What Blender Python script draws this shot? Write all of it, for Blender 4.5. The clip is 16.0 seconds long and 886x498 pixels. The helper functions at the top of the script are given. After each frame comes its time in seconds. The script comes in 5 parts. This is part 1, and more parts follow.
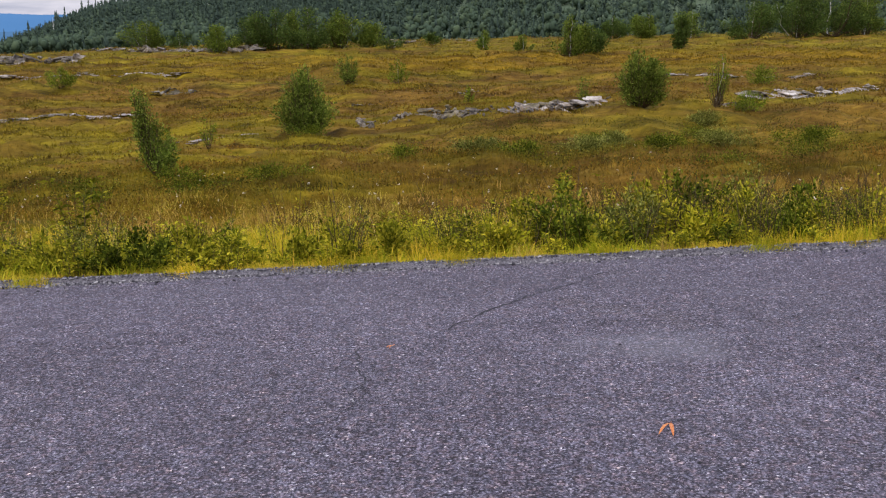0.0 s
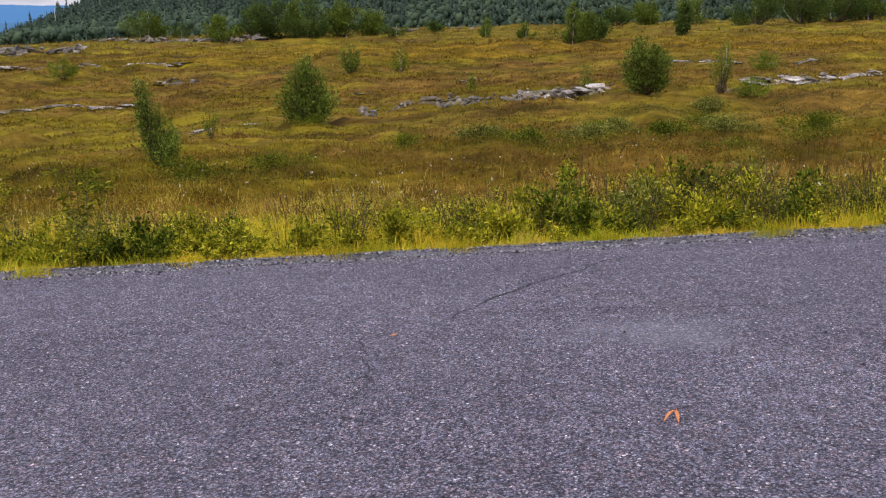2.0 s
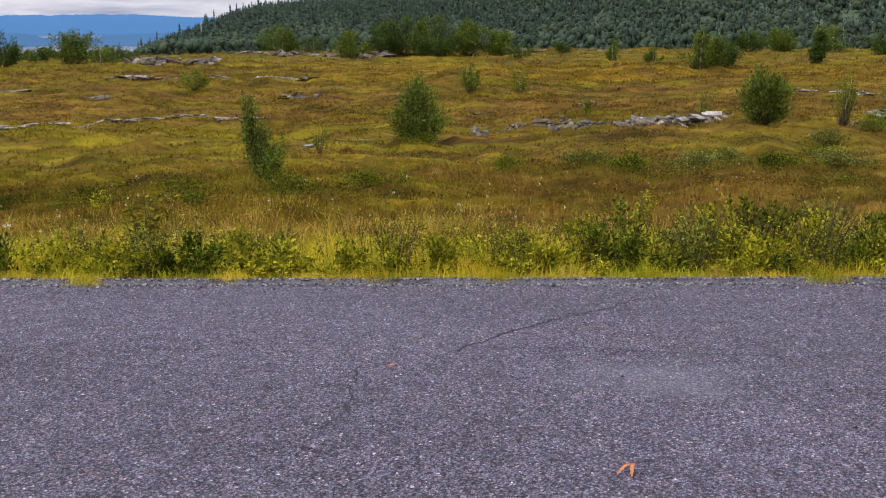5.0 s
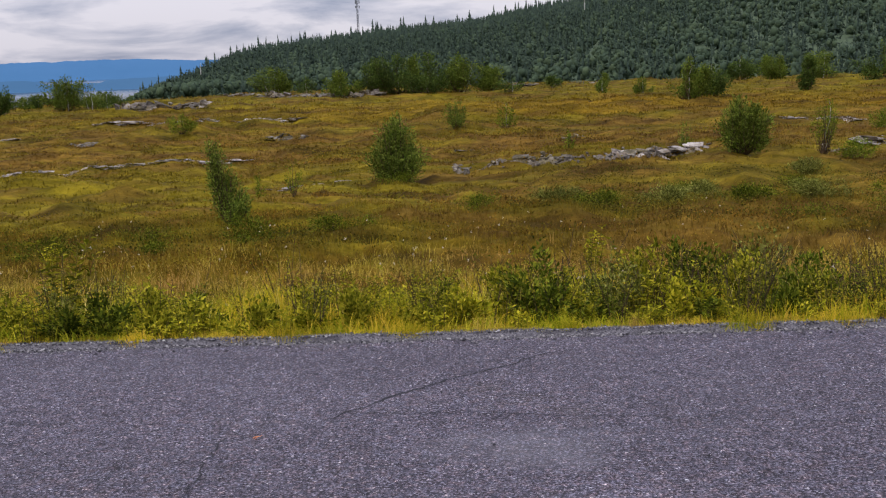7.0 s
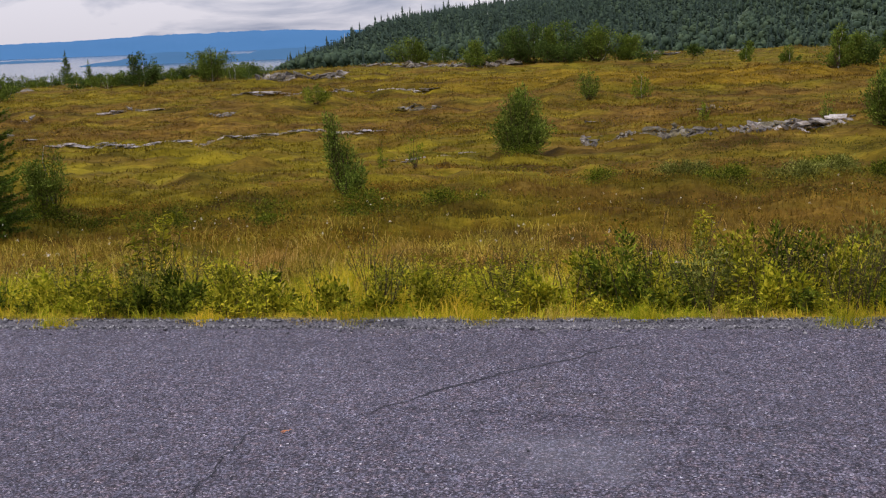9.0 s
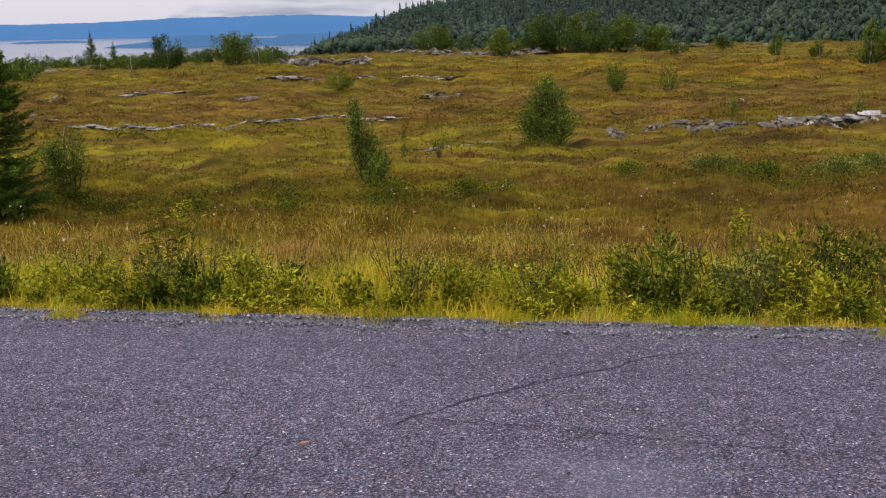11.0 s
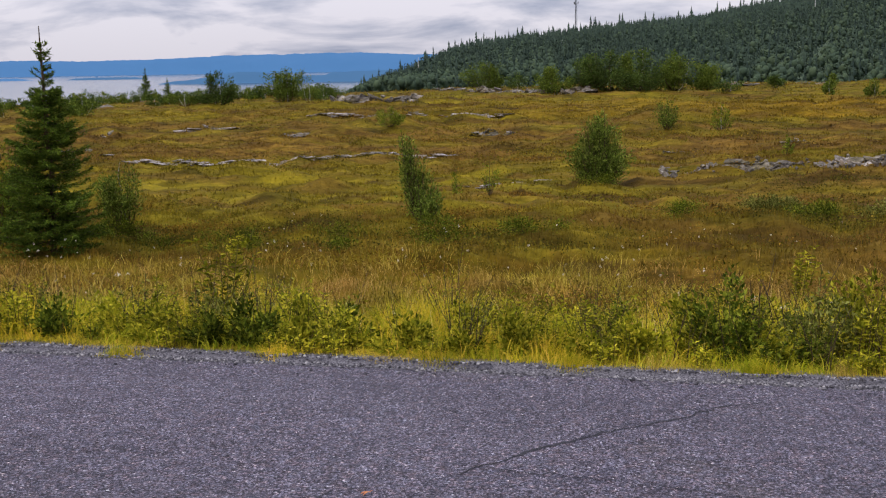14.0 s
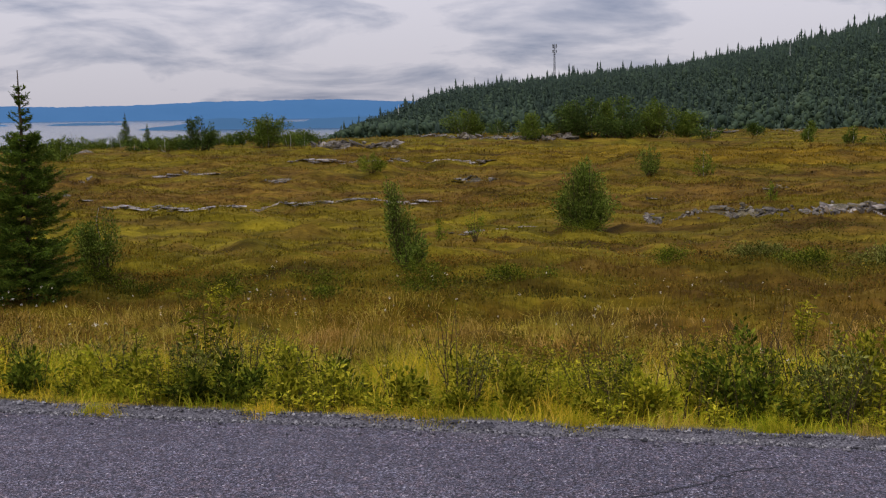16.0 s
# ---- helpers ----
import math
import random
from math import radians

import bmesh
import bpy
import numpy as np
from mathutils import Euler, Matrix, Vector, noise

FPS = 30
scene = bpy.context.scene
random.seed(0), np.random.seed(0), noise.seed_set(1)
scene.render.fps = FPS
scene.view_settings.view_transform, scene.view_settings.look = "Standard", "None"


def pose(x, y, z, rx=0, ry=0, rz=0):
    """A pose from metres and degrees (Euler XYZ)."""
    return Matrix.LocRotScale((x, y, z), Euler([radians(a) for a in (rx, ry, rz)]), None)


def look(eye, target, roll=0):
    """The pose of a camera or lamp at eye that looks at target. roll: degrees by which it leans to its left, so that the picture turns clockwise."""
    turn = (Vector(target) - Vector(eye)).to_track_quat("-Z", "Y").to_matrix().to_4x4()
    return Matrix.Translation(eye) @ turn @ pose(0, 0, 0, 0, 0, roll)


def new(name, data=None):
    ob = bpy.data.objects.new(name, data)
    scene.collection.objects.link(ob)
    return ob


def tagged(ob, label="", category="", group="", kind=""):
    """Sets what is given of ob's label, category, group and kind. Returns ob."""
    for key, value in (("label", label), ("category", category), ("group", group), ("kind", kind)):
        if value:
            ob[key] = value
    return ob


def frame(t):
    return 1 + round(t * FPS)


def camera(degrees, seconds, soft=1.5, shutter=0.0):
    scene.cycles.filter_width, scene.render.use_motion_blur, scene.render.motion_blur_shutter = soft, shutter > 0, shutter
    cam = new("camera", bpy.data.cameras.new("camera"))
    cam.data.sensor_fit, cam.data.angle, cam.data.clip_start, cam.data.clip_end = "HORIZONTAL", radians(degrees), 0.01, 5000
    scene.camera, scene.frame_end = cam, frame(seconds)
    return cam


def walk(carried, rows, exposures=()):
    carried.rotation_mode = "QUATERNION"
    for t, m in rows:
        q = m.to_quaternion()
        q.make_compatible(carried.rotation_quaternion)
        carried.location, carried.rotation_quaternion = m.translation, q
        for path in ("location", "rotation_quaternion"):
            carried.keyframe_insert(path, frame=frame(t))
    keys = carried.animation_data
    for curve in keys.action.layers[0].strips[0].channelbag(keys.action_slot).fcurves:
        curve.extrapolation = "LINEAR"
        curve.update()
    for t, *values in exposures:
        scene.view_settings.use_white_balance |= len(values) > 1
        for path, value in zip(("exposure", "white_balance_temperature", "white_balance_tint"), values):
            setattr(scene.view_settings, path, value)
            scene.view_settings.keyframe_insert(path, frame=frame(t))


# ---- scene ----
# ---------------------------------------------------------------- camera
LENS = 44.75
cam = camera(LENS, 16.0, soft=1.25)
# seconds, x, y, z, yaw, pitch, roll
PATH = (
    (0.0, -0.020, 0.065, 1.579, -0.137, -11.987, -1.080),
    (0.5, -0.017, 0.076, 1.573, 0.319, -11.987, -1.196),
    (1.0, -0.015, 0.076, 1.574, 0.267, -12.209, -1.347),
    (1.5, -0.015, 0.084, 1.572, 0.089, -12.561, -1.561),
    (2.0, -0.018, 0.090, 1.569, 0.075, -12.586, -1.482),
    (2.5, -0.016, 0.089, 1.572, 0.389, -12.519, -1.515),
    (3.0, 0.008, 0.112, 1.564, 1.327, -12.247, -1.913),
    (3.2, 0.027, 0.115, 1.562, 2.398, -12.111, -2.233),
    (5.3, 0.781, 0.189, 1.657, 7.012, -11.229, 0.018),
    (5.5, 0.826, 0.265, 1.670, 6.790, -10.857, -0.156),
    (6.0, 0.967, 0.374, 1.707, 5.827, -9.670, -1.083),
    (6.5, 1.151, 0.486, 1.711, 5.372, -9.579, -2.207),
    (7.0, 1.430, 0.567, 1.722, 7.190, -9.687, -1.725),
    (7.5, 1.542, 0.723, 1.708, 8.984, -10.394, -1.532),
    (8.0, 1.593, 0.883, 1.712, 10.364, -10.809, -1.427),
    (8.5, 1.716, 0.972, 1.732, 12.540, -11.113, -1.832),
    (9.0, 1.890, 1.069, 1.733, 14.817, -11.041, -2.141),
    (9.2, 1.929, 1.101, 1.734, 15.942, -11.094, -2.168),
    (11.3, 1.661, 1.548, 1.697, 16.095, -11.702, -0.826),
    (11.5, 1.640, 1.593, 1.683, 16.585, -11.699, -0.881),
    (12.0, 1.616, 1.620, 1.696, 17.351, -11.927, -1.295),
    (12.5, 1.588, 1.609, 1.701, 17.374, -11.891, -1.434),
    (13.0, 1.548, 1.614, 1.702, 17.366, -11.877, -1.044),
    (13.5, 1.548, 1.613, 1.711, 17.785, -10.578, -0.742),
    (14.0, 1.549, 1.615, 1.710, 18.361, -9.641, -0.870),
    (14.5, 1.516, 1.623, 1.720, 18.343, -8.609, -0.888),
    (15.0, 1.445, 1.622, 1.720, 17.882, -7.692, -0.828),
    (15.5, 1.375, 1.733, 1.701, 16.803, -7.804, -0.829),
    (16.0, 1.302, 1.959, 1.684, 17.226, -7.216, -0.697),
)
walk(cam, [(t, pose(x, y, z, 90 + pitch, 0, yaw) @ pose(0, 0, 0, 0, 0, roll)) for t, x, y, z, yaw, pitch, roll in PATH],
     exposures=[(t, stops, 6550, 13.5) for t, stops in ((0.0, 0.50), (2.5, 0.56), (5.5, 0.48), (6.0, 0.38), (7.0, 0.27), (9.0, 0.30), (11.5, 0.37), (13.0, 0.39), (14.0, 0.33), (14.5, 0.33), (15.0, 0.27), (15.5, 0.12), (16.0, -0.04))])

# ---------------------------------------------------------------- light
world = bpy.data.worlds.new("overcast_sky")
scene.world = world
world.use_nodes = True
wn, wl = world.node_tree.nodes, world.node_tree.links
wn.clear()


def wmath(op, a, b=None):
    n = wn.new("ShaderNodeMath")
    n.operation = op
    for i, v in enumerate((a, b)):
        if v is None:
            continue
        if isinstance(v, (int, float)):
            n.inputs[i].default_value = v
        else:
            wl.new(v, n.inputs[i])
    return n.outputs[0]


SUN_UP, SUN_ROUND = radians(52), radians(215)
sky = wn.new("ShaderNodeTexSky")
sky.sky_type, sky.sun_disc, sky.sun_elevation, sky.sun_rotation = "NISHITA", False, SUN_UP, SUN_ROUND
clear_bg = wn.new("ShaderNodeBackground")
clear_bg.inputs[1].default_value = 0.1
wl.new(sky.outputs[0], clear_bg.inputs[0])
coord = wn.new("ShaderNodeTexCoord")
split = wn.new("ShaderNodeSeparateXYZ")
wl.new(coord.outputs["Generated"], split.inputs[0])
up = wmath("MAXIMUM", split.outputs[2], 0.0)
flat = wmath("ADD", up, 0.20)
join = wn.new("ShaderNodeCombineXYZ")
wl.new(wmath("DIVIDE", split.outputs[0], flat), join.inputs[0])
wl.new(wmath("DIVIDE", split.outputs[1], flat), join.inputs[1])
big = wn.new("ShaderNodeTexNoise")
big.inputs["Scale"].default_value, big.inputs["Detail"].default_value, big.inputs["Roughness"].default_value = 1.5, 8.0, 0.55
big.inputs["Distortion"].default_value = 0.35
wl.new(join.outputs[0], big.inputs["Vector"])
cover = wn.new("ShaderNodeValToRGB")
cover.color_ramp.elements[0].position, cover.color_ramp.elements[0].color = 0.46, (1.02, 1.01, 1.12, 1)
cover.color_ramp.elements[1].position, cover.color_ramp.elements[1].color = 0.66, (0.34, 0.41, 0.60, 1)
middle = cover.color_ramp.elements.new(0.55)
middle.color = (0.70, 0.73, 0.88, 1)
# the cloud base looks darker higher up
wl.new(wmath("ADD", big.outputs[0], wmath("MULTIPLY", wmath("SUBTRACT", wmath("MINIMUM", up, 0.16), 0.06), 0.9)), cover.inputs[0])
cloud_bg = wn.new("ShaderNodeBackground")
wl.new(cover.outputs[0], cloud_bg.inputs[0])
# an overcast sky is about twice as bright overhead as at the horizon
wl.new(wmath("ADD", wmath("MULTIPLY", up, 1.32), 0.54), cloud_bg.inputs[1])
mix_sky = wn.new("ShaderNodeMixShader")
mix_sky.inputs[0].default_value = 0.93
wl.new(clear_bg.outputs[0], mix_sky.inputs[1])
wl.new(cloud_bg.outputs[0], mix_sky.inputs[2])
out_world = wn.new("ShaderNodeOutputWorld")
wl.new(mix_sky.outputs[0], out_world.inputs[0])

sun = new("sun", bpy.data.lights.new("sun", "SUN"))
sun.data.energy, sun.data.angle, sun.data.color = 1.6, radians(14), (1.0, 0.94, 0.80)
sun.matrix_world = look((0, 0, 60), (-60 * math.cos(SUN_UP) / math.sin(SUN_UP) * math.sin(SUN_ROUND), -60 * math.cos(SUN_UP) / math.sin(SUN_UP) * math.cos(SUN_ROUND), 0))

# ---------------------------------------------------------------- materials


class Nodes:
    """A small helper to write node materials line by line."""

    def __init__(self, name, rough=0.8, spec=0.3):
        self.mat = bpy.data.materials.new(name)
        self.mat.use_nodes = True
        self.n, self.l = self.mat.node_tree.nodes, self.mat.node_tree.links
        self.bsdf = self.n["Principled BSDF"]
        self.bsdf.inputs["Roughness"].default_value = rough
        self.bsdf.inputs["Specular IOR Level"].default_value = spec

    def at(self):
        return self.n.new("ShaderNodeNewGeometry").outputs["Position"]

    def noise(self, vec, scale, detail=4.0, rough=0.55, stretch=None):
        if stretch:
            m = self.n.new("ShaderNodeMapping")
            m.inputs["Scale"].default_value = stretch
            self.l.new(vec, m.inputs[0])
            vec = m.outputs[0]
        t = self.n.new("ShaderNodeTexNoise")
        t.inputs["Scale"].default_value, t.inputs["Detail"].default_value, t.inputs["Roughness"].default_value = scale, detail, rough
        self.l.new(vec, t.inputs["Vector"])
        return t.outputs[0]

    def voronoi(self, vec, scale, feature="F1", output=0):
        t = self.n.new("ShaderNodeTexVoronoi")
        t.feature = feature
        t.inputs["Scale"].default_value = scale
        self.l.new(vec, t.inputs["Vector"])
        return t.outputs[output]

    def ramp(self, fac, *stops):
        r = self.n.new("ShaderNodeValToRGB")
        e = r.color_ramp.elements
        while len(e) < len(stops):
            e.new(0.5)
        for one, (pos, col) in zip(e, stops):
            one.position = pos
            one.color = (*col, 1) if len(col) == 3 else col
        self.l.new(fac, r.inputs[0])
        return r.outputs[0]

    def grey(self, fac, a, b, lo=0.0, hi=1.0):
        m = self.n.new("ShaderNodeMapRange")
        for i, v in enumerate((a, b, lo, hi)):
            m.inputs[i + 1].default_value = v
        self.l.new(fac, m.inputs[0])
        return m.outputs[0]

    def mix(self, fac, a, b, mode="MIX"):
        m = self.n.new("ShaderNodeMix")
        m.data_type, m.blend_type = "RGBA", mode
        for sock, v in ((m.inputs[0], fac), (m.inputs[6], a), (m.inputs[7], b)):
            if isinstance(v, (int, float)):
                sock.default_value = v
            elif isinstance(v, tuple):
                sock.default_value = (*v, 1)
            else:
                self.l.new(v, sock)
        return m.outputs[2]

    def math(self, op, a, b):
        m = self.n.new("ShaderNodeMath")
        m.operation = op
        for i, v in enumerate((a, b)):
            if isinstance(v, (int, float)):
                m.inputs[i].default_value = v
            else:
                self.l.new(v, m.inputs[i])
        return m.outputs[0]

    def island(self):
        return self.n.new("ShaderNodeNewGeometry").outputs["Random Per Island"]

    def own(self):
        return self.n.new("ShaderNodeObjectInfo").outputs["Random"]

    def colour(self, sock):
        if isinstance(sock, tuple):
            self.bsdf.inputs["Base Color"].default_value = (*sock, 1)
        else:
            self.l.new(sock, self.bsdf.inputs["Base Color"])

    def rough(self, sock):
        self.l.new(sock, self.bsdf.inputs["Roughness"])

    def bump(self, height, strength, distance):
        b = self.n.new("ShaderNodeBump")
        b.inputs["Strength"].default_value, b.inputs["Distance"].default_value = strength, distance
        self.l.new(height, b.inputs["Height"])
        self.l.new(b.outputs[0], self.bsdf.inputs["Normal"])

    def leafy(self, share=0.35):
        """Thin leaves let some light through."""
        out = self.n["Material Output"]
        thin = self.n.new("ShaderNodeBsdfTranslucent")
        src = self.bsdf.inputs["Base Color"]
        if src.is_linked:
            self.l.new(src.links[0].from_socket, thin.inputs[0])
        else:
            thin.inputs[0].default_value = src.default_value
        m = self.n.new("ShaderNodeMixShader")
        m.inputs[0].default_value = share
        self.l.new(self.bsdf.outputs[0], m.inputs[1])
        self.l.new(thin.outputs[0], m.inputs[2])
        self.l.new(m.outputs[0], out.inputs[0])
        return self.mat


def leaf_material(name, *stops, share=0.14, patch=0.35, other=(), size=0.35):
    """Leaves that differ one by one; other: the colours of a second kind that grows between, in drifts."""
    m = Nodes(name, 0.8, 0.05)
    pick = m.island()
    c = m.ramp(pick, *stops)
    if other:
        drift = m.grey(m.noise(m.at(), size, 5, 0.6, (0.6, 1.0, 1.0)), 0.44, 0.58)
        c = m.mix(drift, c, m.ramp(pick, *other))
    shade = m.grey(m.noise(m.at(), 0.9, 3), 0.3, 0.7, 1.0 - patch, 1.0 + patch)
    c = m.mix(1.0, c, shade, "MULTIPLY")
    m.colour(c)
    return m.leafy(share)


def asphalt_material():
    m = Nodes("asphalt", 0.8, 0.2)
    p = m.at()
    coarse, small = m.voronoi(p, 70, output=1), m.voronoi(p, 140, output=1)
    chips = m.ramp(coarse, (0.0, (0.012, 0.010, 0.014)), (0.30, (0.034, 0.030, 0.040)), (0.62, (0.110, 0.101, 0.124)), (0.86, (0.210, 0.193, 0.221)), (0.975, (0.620, 0.584, 0.564)))
    grit = m.ramp(small, (0.0, (0.010, 0.009, 0.012)), (0.40, (0.050, 0.045, 0.058)), (0.78, (0.175, 0.158, 0.188)), (0.96, (0.460, 0.436, 0.432)))
    c = m.mix(m.grey(m.noise(p, 60, 2), 0.42, 0.58), chips, grit)
    # shade in the crevices between chips multiplied into the colour, with dark specks
    crevice_shade_specks = m.math("MULTIPLY", m.grey(m.voronoi(p, 70), 0.35, 0.75, 1.12, 0.35), m.grey(m.noise(p, 150, 2), 0.36, 0.52, 0.45, 1.15))
    c = m.mix(1.0, c, crevice_shade_specks, "MULTIPLY")
    hue = m.ramp(m.noise(p, 26, 3), (0.35, (0.95, 0.985, 1.07)), (0.5, (1.02, 0.985, 1.03)), (0.66, (1.17, 0.97, 0.93)))
    c = m.mix(1.0, c, hue, "MULTIPLY")
    worn = m.grey(m.noise(p, 0.55, 5, 0.6, (0.35, 1, 1)), 0.3, 0.72, 1.12, 1.62)
    fleck = m.grey(m.noise(p, 7, 5, 0.65), 0.35, 0.7, 0.80, 1.2)
    c = m.mix(1.0, c, m.mix(1.0, worn, fleck, "MULTIPLY"), "MULTIPLY")
    brown = m.grey(m.noise(p, 0.8, 6, 0.65), 0.60, 0.72, 0.0, 0.22)
    c = m.mix(brown, c, (0.105, 0.089, 0.061))
    # a sheen on one oval of the road, painted as a paler colour
    x, y, z = m.axes(p)
    u, w = m.math("MULTIPLY", m.math("SUBTRACT", x, 1.2), 1.7), m.math("MULTIPLY", m.math("SUBTRACT", y, 5.95), 2.1)
    painted_sheen = m.grey(m.math("ADD", m.math("ADD", m.math("MULTIPLY", u, u), m.math("MULTIPLY", w, w)), m.grey(m.noise(p, 2.5, 4), 0.3, 0.7, -0.4, 0.4)), 0.1, 1.0, 0.30, 0.0)
    m.colour(m.mix(painted_sheen, c, (0.200, 0.193, 0.216)))
    m.rough(m.grey(m.noise(p, 0.4, 4), 0.35, 0.7, 0.62, 0.88))
    m.bump(m.math("ADD", m.voronoi(p, 70), m.math("MULTIPLY", m.voronoi(p, 140), 0.5)), 1.0, 0.010)
    return m.mat


def _axes_of(self, vec):
    s = self.n.new("ShaderNodeSeparateXYZ")
    self.l.new(vec, s.inputs[0])
    return s.outputs[0], s.outputs[1], s.outputs[2]


def _band(self, value, a, b, c, d):
    """1 between b and c, falling to 0 at a and d."""
    return self.math("MULTIPLY", self.grey(value, a, b), self.grey(value, c, d, 1.0, 0.0))


Nodes.axes, Nodes.band = _axes_of, _band


def bog_colour(m):
    """Moss and sedge greens, brown heath and rusty sedge in sweeps along the hollow; dark litter by the road."""
    p = m.at()
    wide = m.noise(p, 0.075, 4, 0.55, (0.35, 1.0, 1.0))
    mid = m.noise(p, 0.45, 4, 0.55, (0.45, 1.0, 1.0))
    fine = m.noise(p, 3.2, 6, 0.72, (0.6, 1.0, 1.0))
    green = m.ramp(fine, (0.28, (0.058, 0.048, 0.0034)), (0.50, (0.126, 0.096, 0.0056)), (0.72, (0.205, 0.154, 0.0100)))
    brown = m.ramp(fine, (0.28, (0.048, 0.026, 0.0050)), (0.50, (0.115, 0.063, 0.0100)), (0.75, (0.190, 0.118, 0.0200)))
    rust = m.ramp(fine, (0.25, (0.105, 0.054, 0.0046)), (0.52, (0.195, 0.102, 0.0070)), (0.78, (0.255, 0.165, 0.0130)))
    moss = m.ramp(fine, (0.28, (0.105, 0.082, 0.0050)), (0.55, (0.165, 0.124, 0.0072)), (0.75, (0.215, 0.158, 0.0110)))
    x, y, z = m.axes(p)
    d = m.math("ADD", y, m.math("MULTIPLY", m.grey(wide, 0.2, 0.8, -1, 1), 5.0))
    meadow = m.math("MULTIPLY", m.band(d, 25, 30, 39, 44), m.grey(x, -15, -5, 1.0, 0.15))
    heath = m.band(d, 40, 45, 54, 58)
    sedge = m.math("MULTIPLY", m.band(d, 57, 61, 67, 72), m.grey(x, -22, 2, 0.3, 1.0))
    autumn = m.band(d, 10, 13, 19, 23)
    c = m.mix(m.grey(mid, 0.46, 0.60, 0.0, 0.85), green, brown)
    c = m.mix(m.math("MULTIPLY", meadow, m.grey(mid, 0.40, 0.62, 1.0, 0.25)), c, moss)
    c = m.mix(m.math("MULTIPLY", heath, m.grey(mid, 0.38, 0.56, 0.25, 1.0)), c, brown)
    c = m.mix(m.math("MULTIPLY", sedge, m.grey(mid, 0.35, 0.62, 0.75, 0.15)), c, rust)
    litter = m.grey(m.math("SUBTRACT", y, m.math("MULTIPLY", x, 0.085)), 11.0, 14.5, 1.0, 0.0)
    c = m.mix(litter, c, m.ramp(fine, (0.3, (0.085, 0.074, 0.0100)), (0.7, (0.230, 0.182, 0.0280))))
    c = m.mix(m.math("MULTIPLY", autumn, m.grey(m.noise(p, 0.8, 5, 0.65), 0.46, 0.60, 0.02, 0.38)), c, rust)
    dusk = m.math("MULTIPLY", m.grey(x, -6, 2), m.band(d, 11, 15, 38, 43))
    c = m.mix(m.math("MULTIPLY", dusk, m.grey(mid, 0.40, 0.56, 0.20, 0.60)), c, brown)
    drift = m.grey(m.noise(p, 0.85, 5, 0.62, (0.40, 1.0, 1.0)), 0.34, 0.66, 0.42, 1.42)
    c = m.mix(1.0, c, drift, "MULTIPLY")
    edge = m.grey(m.math("SUBTRACT", y, m.math("MULTIPLY", x, 0.085)), 8.88, 9.04, 1.0, 0.0)
    c = m.mix(edge, c, m.ramp(m.noise(p, 70, 3), (0.35, (0.030, 0.028, 0.034)), (0.65, (0.19, 0.178, 0.19))))
    return c, mid, fine


def ground_material():
    m = Nodes("bog_ground", 0.95, 0.05)
    c, mid, fine = bog_colour(m)
    y = m.axes(m.at())[1]
    # hill floor lightened to the trees' tone, as haze put into its colour
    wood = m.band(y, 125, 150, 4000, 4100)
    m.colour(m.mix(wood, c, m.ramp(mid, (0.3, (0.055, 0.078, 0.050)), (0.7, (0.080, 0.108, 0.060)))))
    m.bump(m.math("ADD", mid, m.math("MULTIPLY", fine, 0.3)), 0.6, 0.30)
    return m.mat


def sward_material():
    """Low bog plants take the colour of the drift in which they grow."""
    m = Nodes("bog_sward", 0.8, 0.08)
    c, mid, fine = bog_colour(m)
    tone = m.grey(m.island(), 0, 1, 0.72, 1.42)
    m.colour(m.mix(1.0, c, tone, "MULTIPLY"))
    return m.leafy(0.3)


def rock_material(name="lichened_rock", pale=False):
    m = Nodes(name, 0.88, 0.25)
    p = m.at()
    c = m.ramp(m.noise(p, 3.0, 7, 0.65), (0.34, (0.030, 0.024, 0.018)), (0.5, (0.15, 0.128, 0.105)), (0.70, (0.40, 0.36, 0.31)))
    if pale:
        c = m.ramp(m.noise(p, 2.0, 7, 0.65), (0.34, (0.06, 0.048, 0.038)), (0.48, (0.28, 0.242, 0.210)), (0.70, (0.58, 0.525, 0.470)))
    c = m.mix(m.grey(m.noise(p, 9, 5, 0.7), 0.58 if pale else 0.55, 0.68, 0, 0.75), c, (0.035, 0.035, 0.035))
    c = m.mix(m.grey(m.noise(p, 1.7, 5, 0.7), 0.53, 0.66, 0, 0.6), c, (0.16, 0.098, 0.045))
    moss = m.grey(m.noise(p, 1.1, 5, 0.7), 0.50, 0.60, 0, 0.7)
    c = m.mix(moss, c, m.ramp(m.noise(p, 12, 4), (0.35, (0.030, 0.026, 0.008)), (0.65, (0.14, 0.105, 0.03))))
    tone = m.grey(m.own(), 0, 1, 0.55, 1.25)
    m.colour(m.mix(1.0, c, tone, "MULTIPLY"))
    m.bump(m.noise(p, 14, 7, 0.7), 0.7, 0.05)
    return m.mat


def bark_material(name, light, dark):
    m = Nodes(name, 0.85, 0.2)
    p = m.at()
    m.colour(m.ramp(m.noise(p, 10, 5, 0.7, (1, 1, 0.35)), (0.38, dark), (0.55, light)))
    m.bump(m.noise(p, 40, 4), 0.5, 0.01)
    return m.mat


def plain_material(name, lo, hi, scale=6.0, rough=0.6, metal=0.0):
    m = Nodes(name, rough, 0.4)
    m.colour(m.ramp(m.noise(m.at(), scale, 5), (0.35, lo), (0.65, hi)))
    m.bsdf.inputs["Metallic"].default_value = metal
    m.bump(m.noise(m.at(), scale * 8, 4), 0.3, 0.004)
    return m.mat


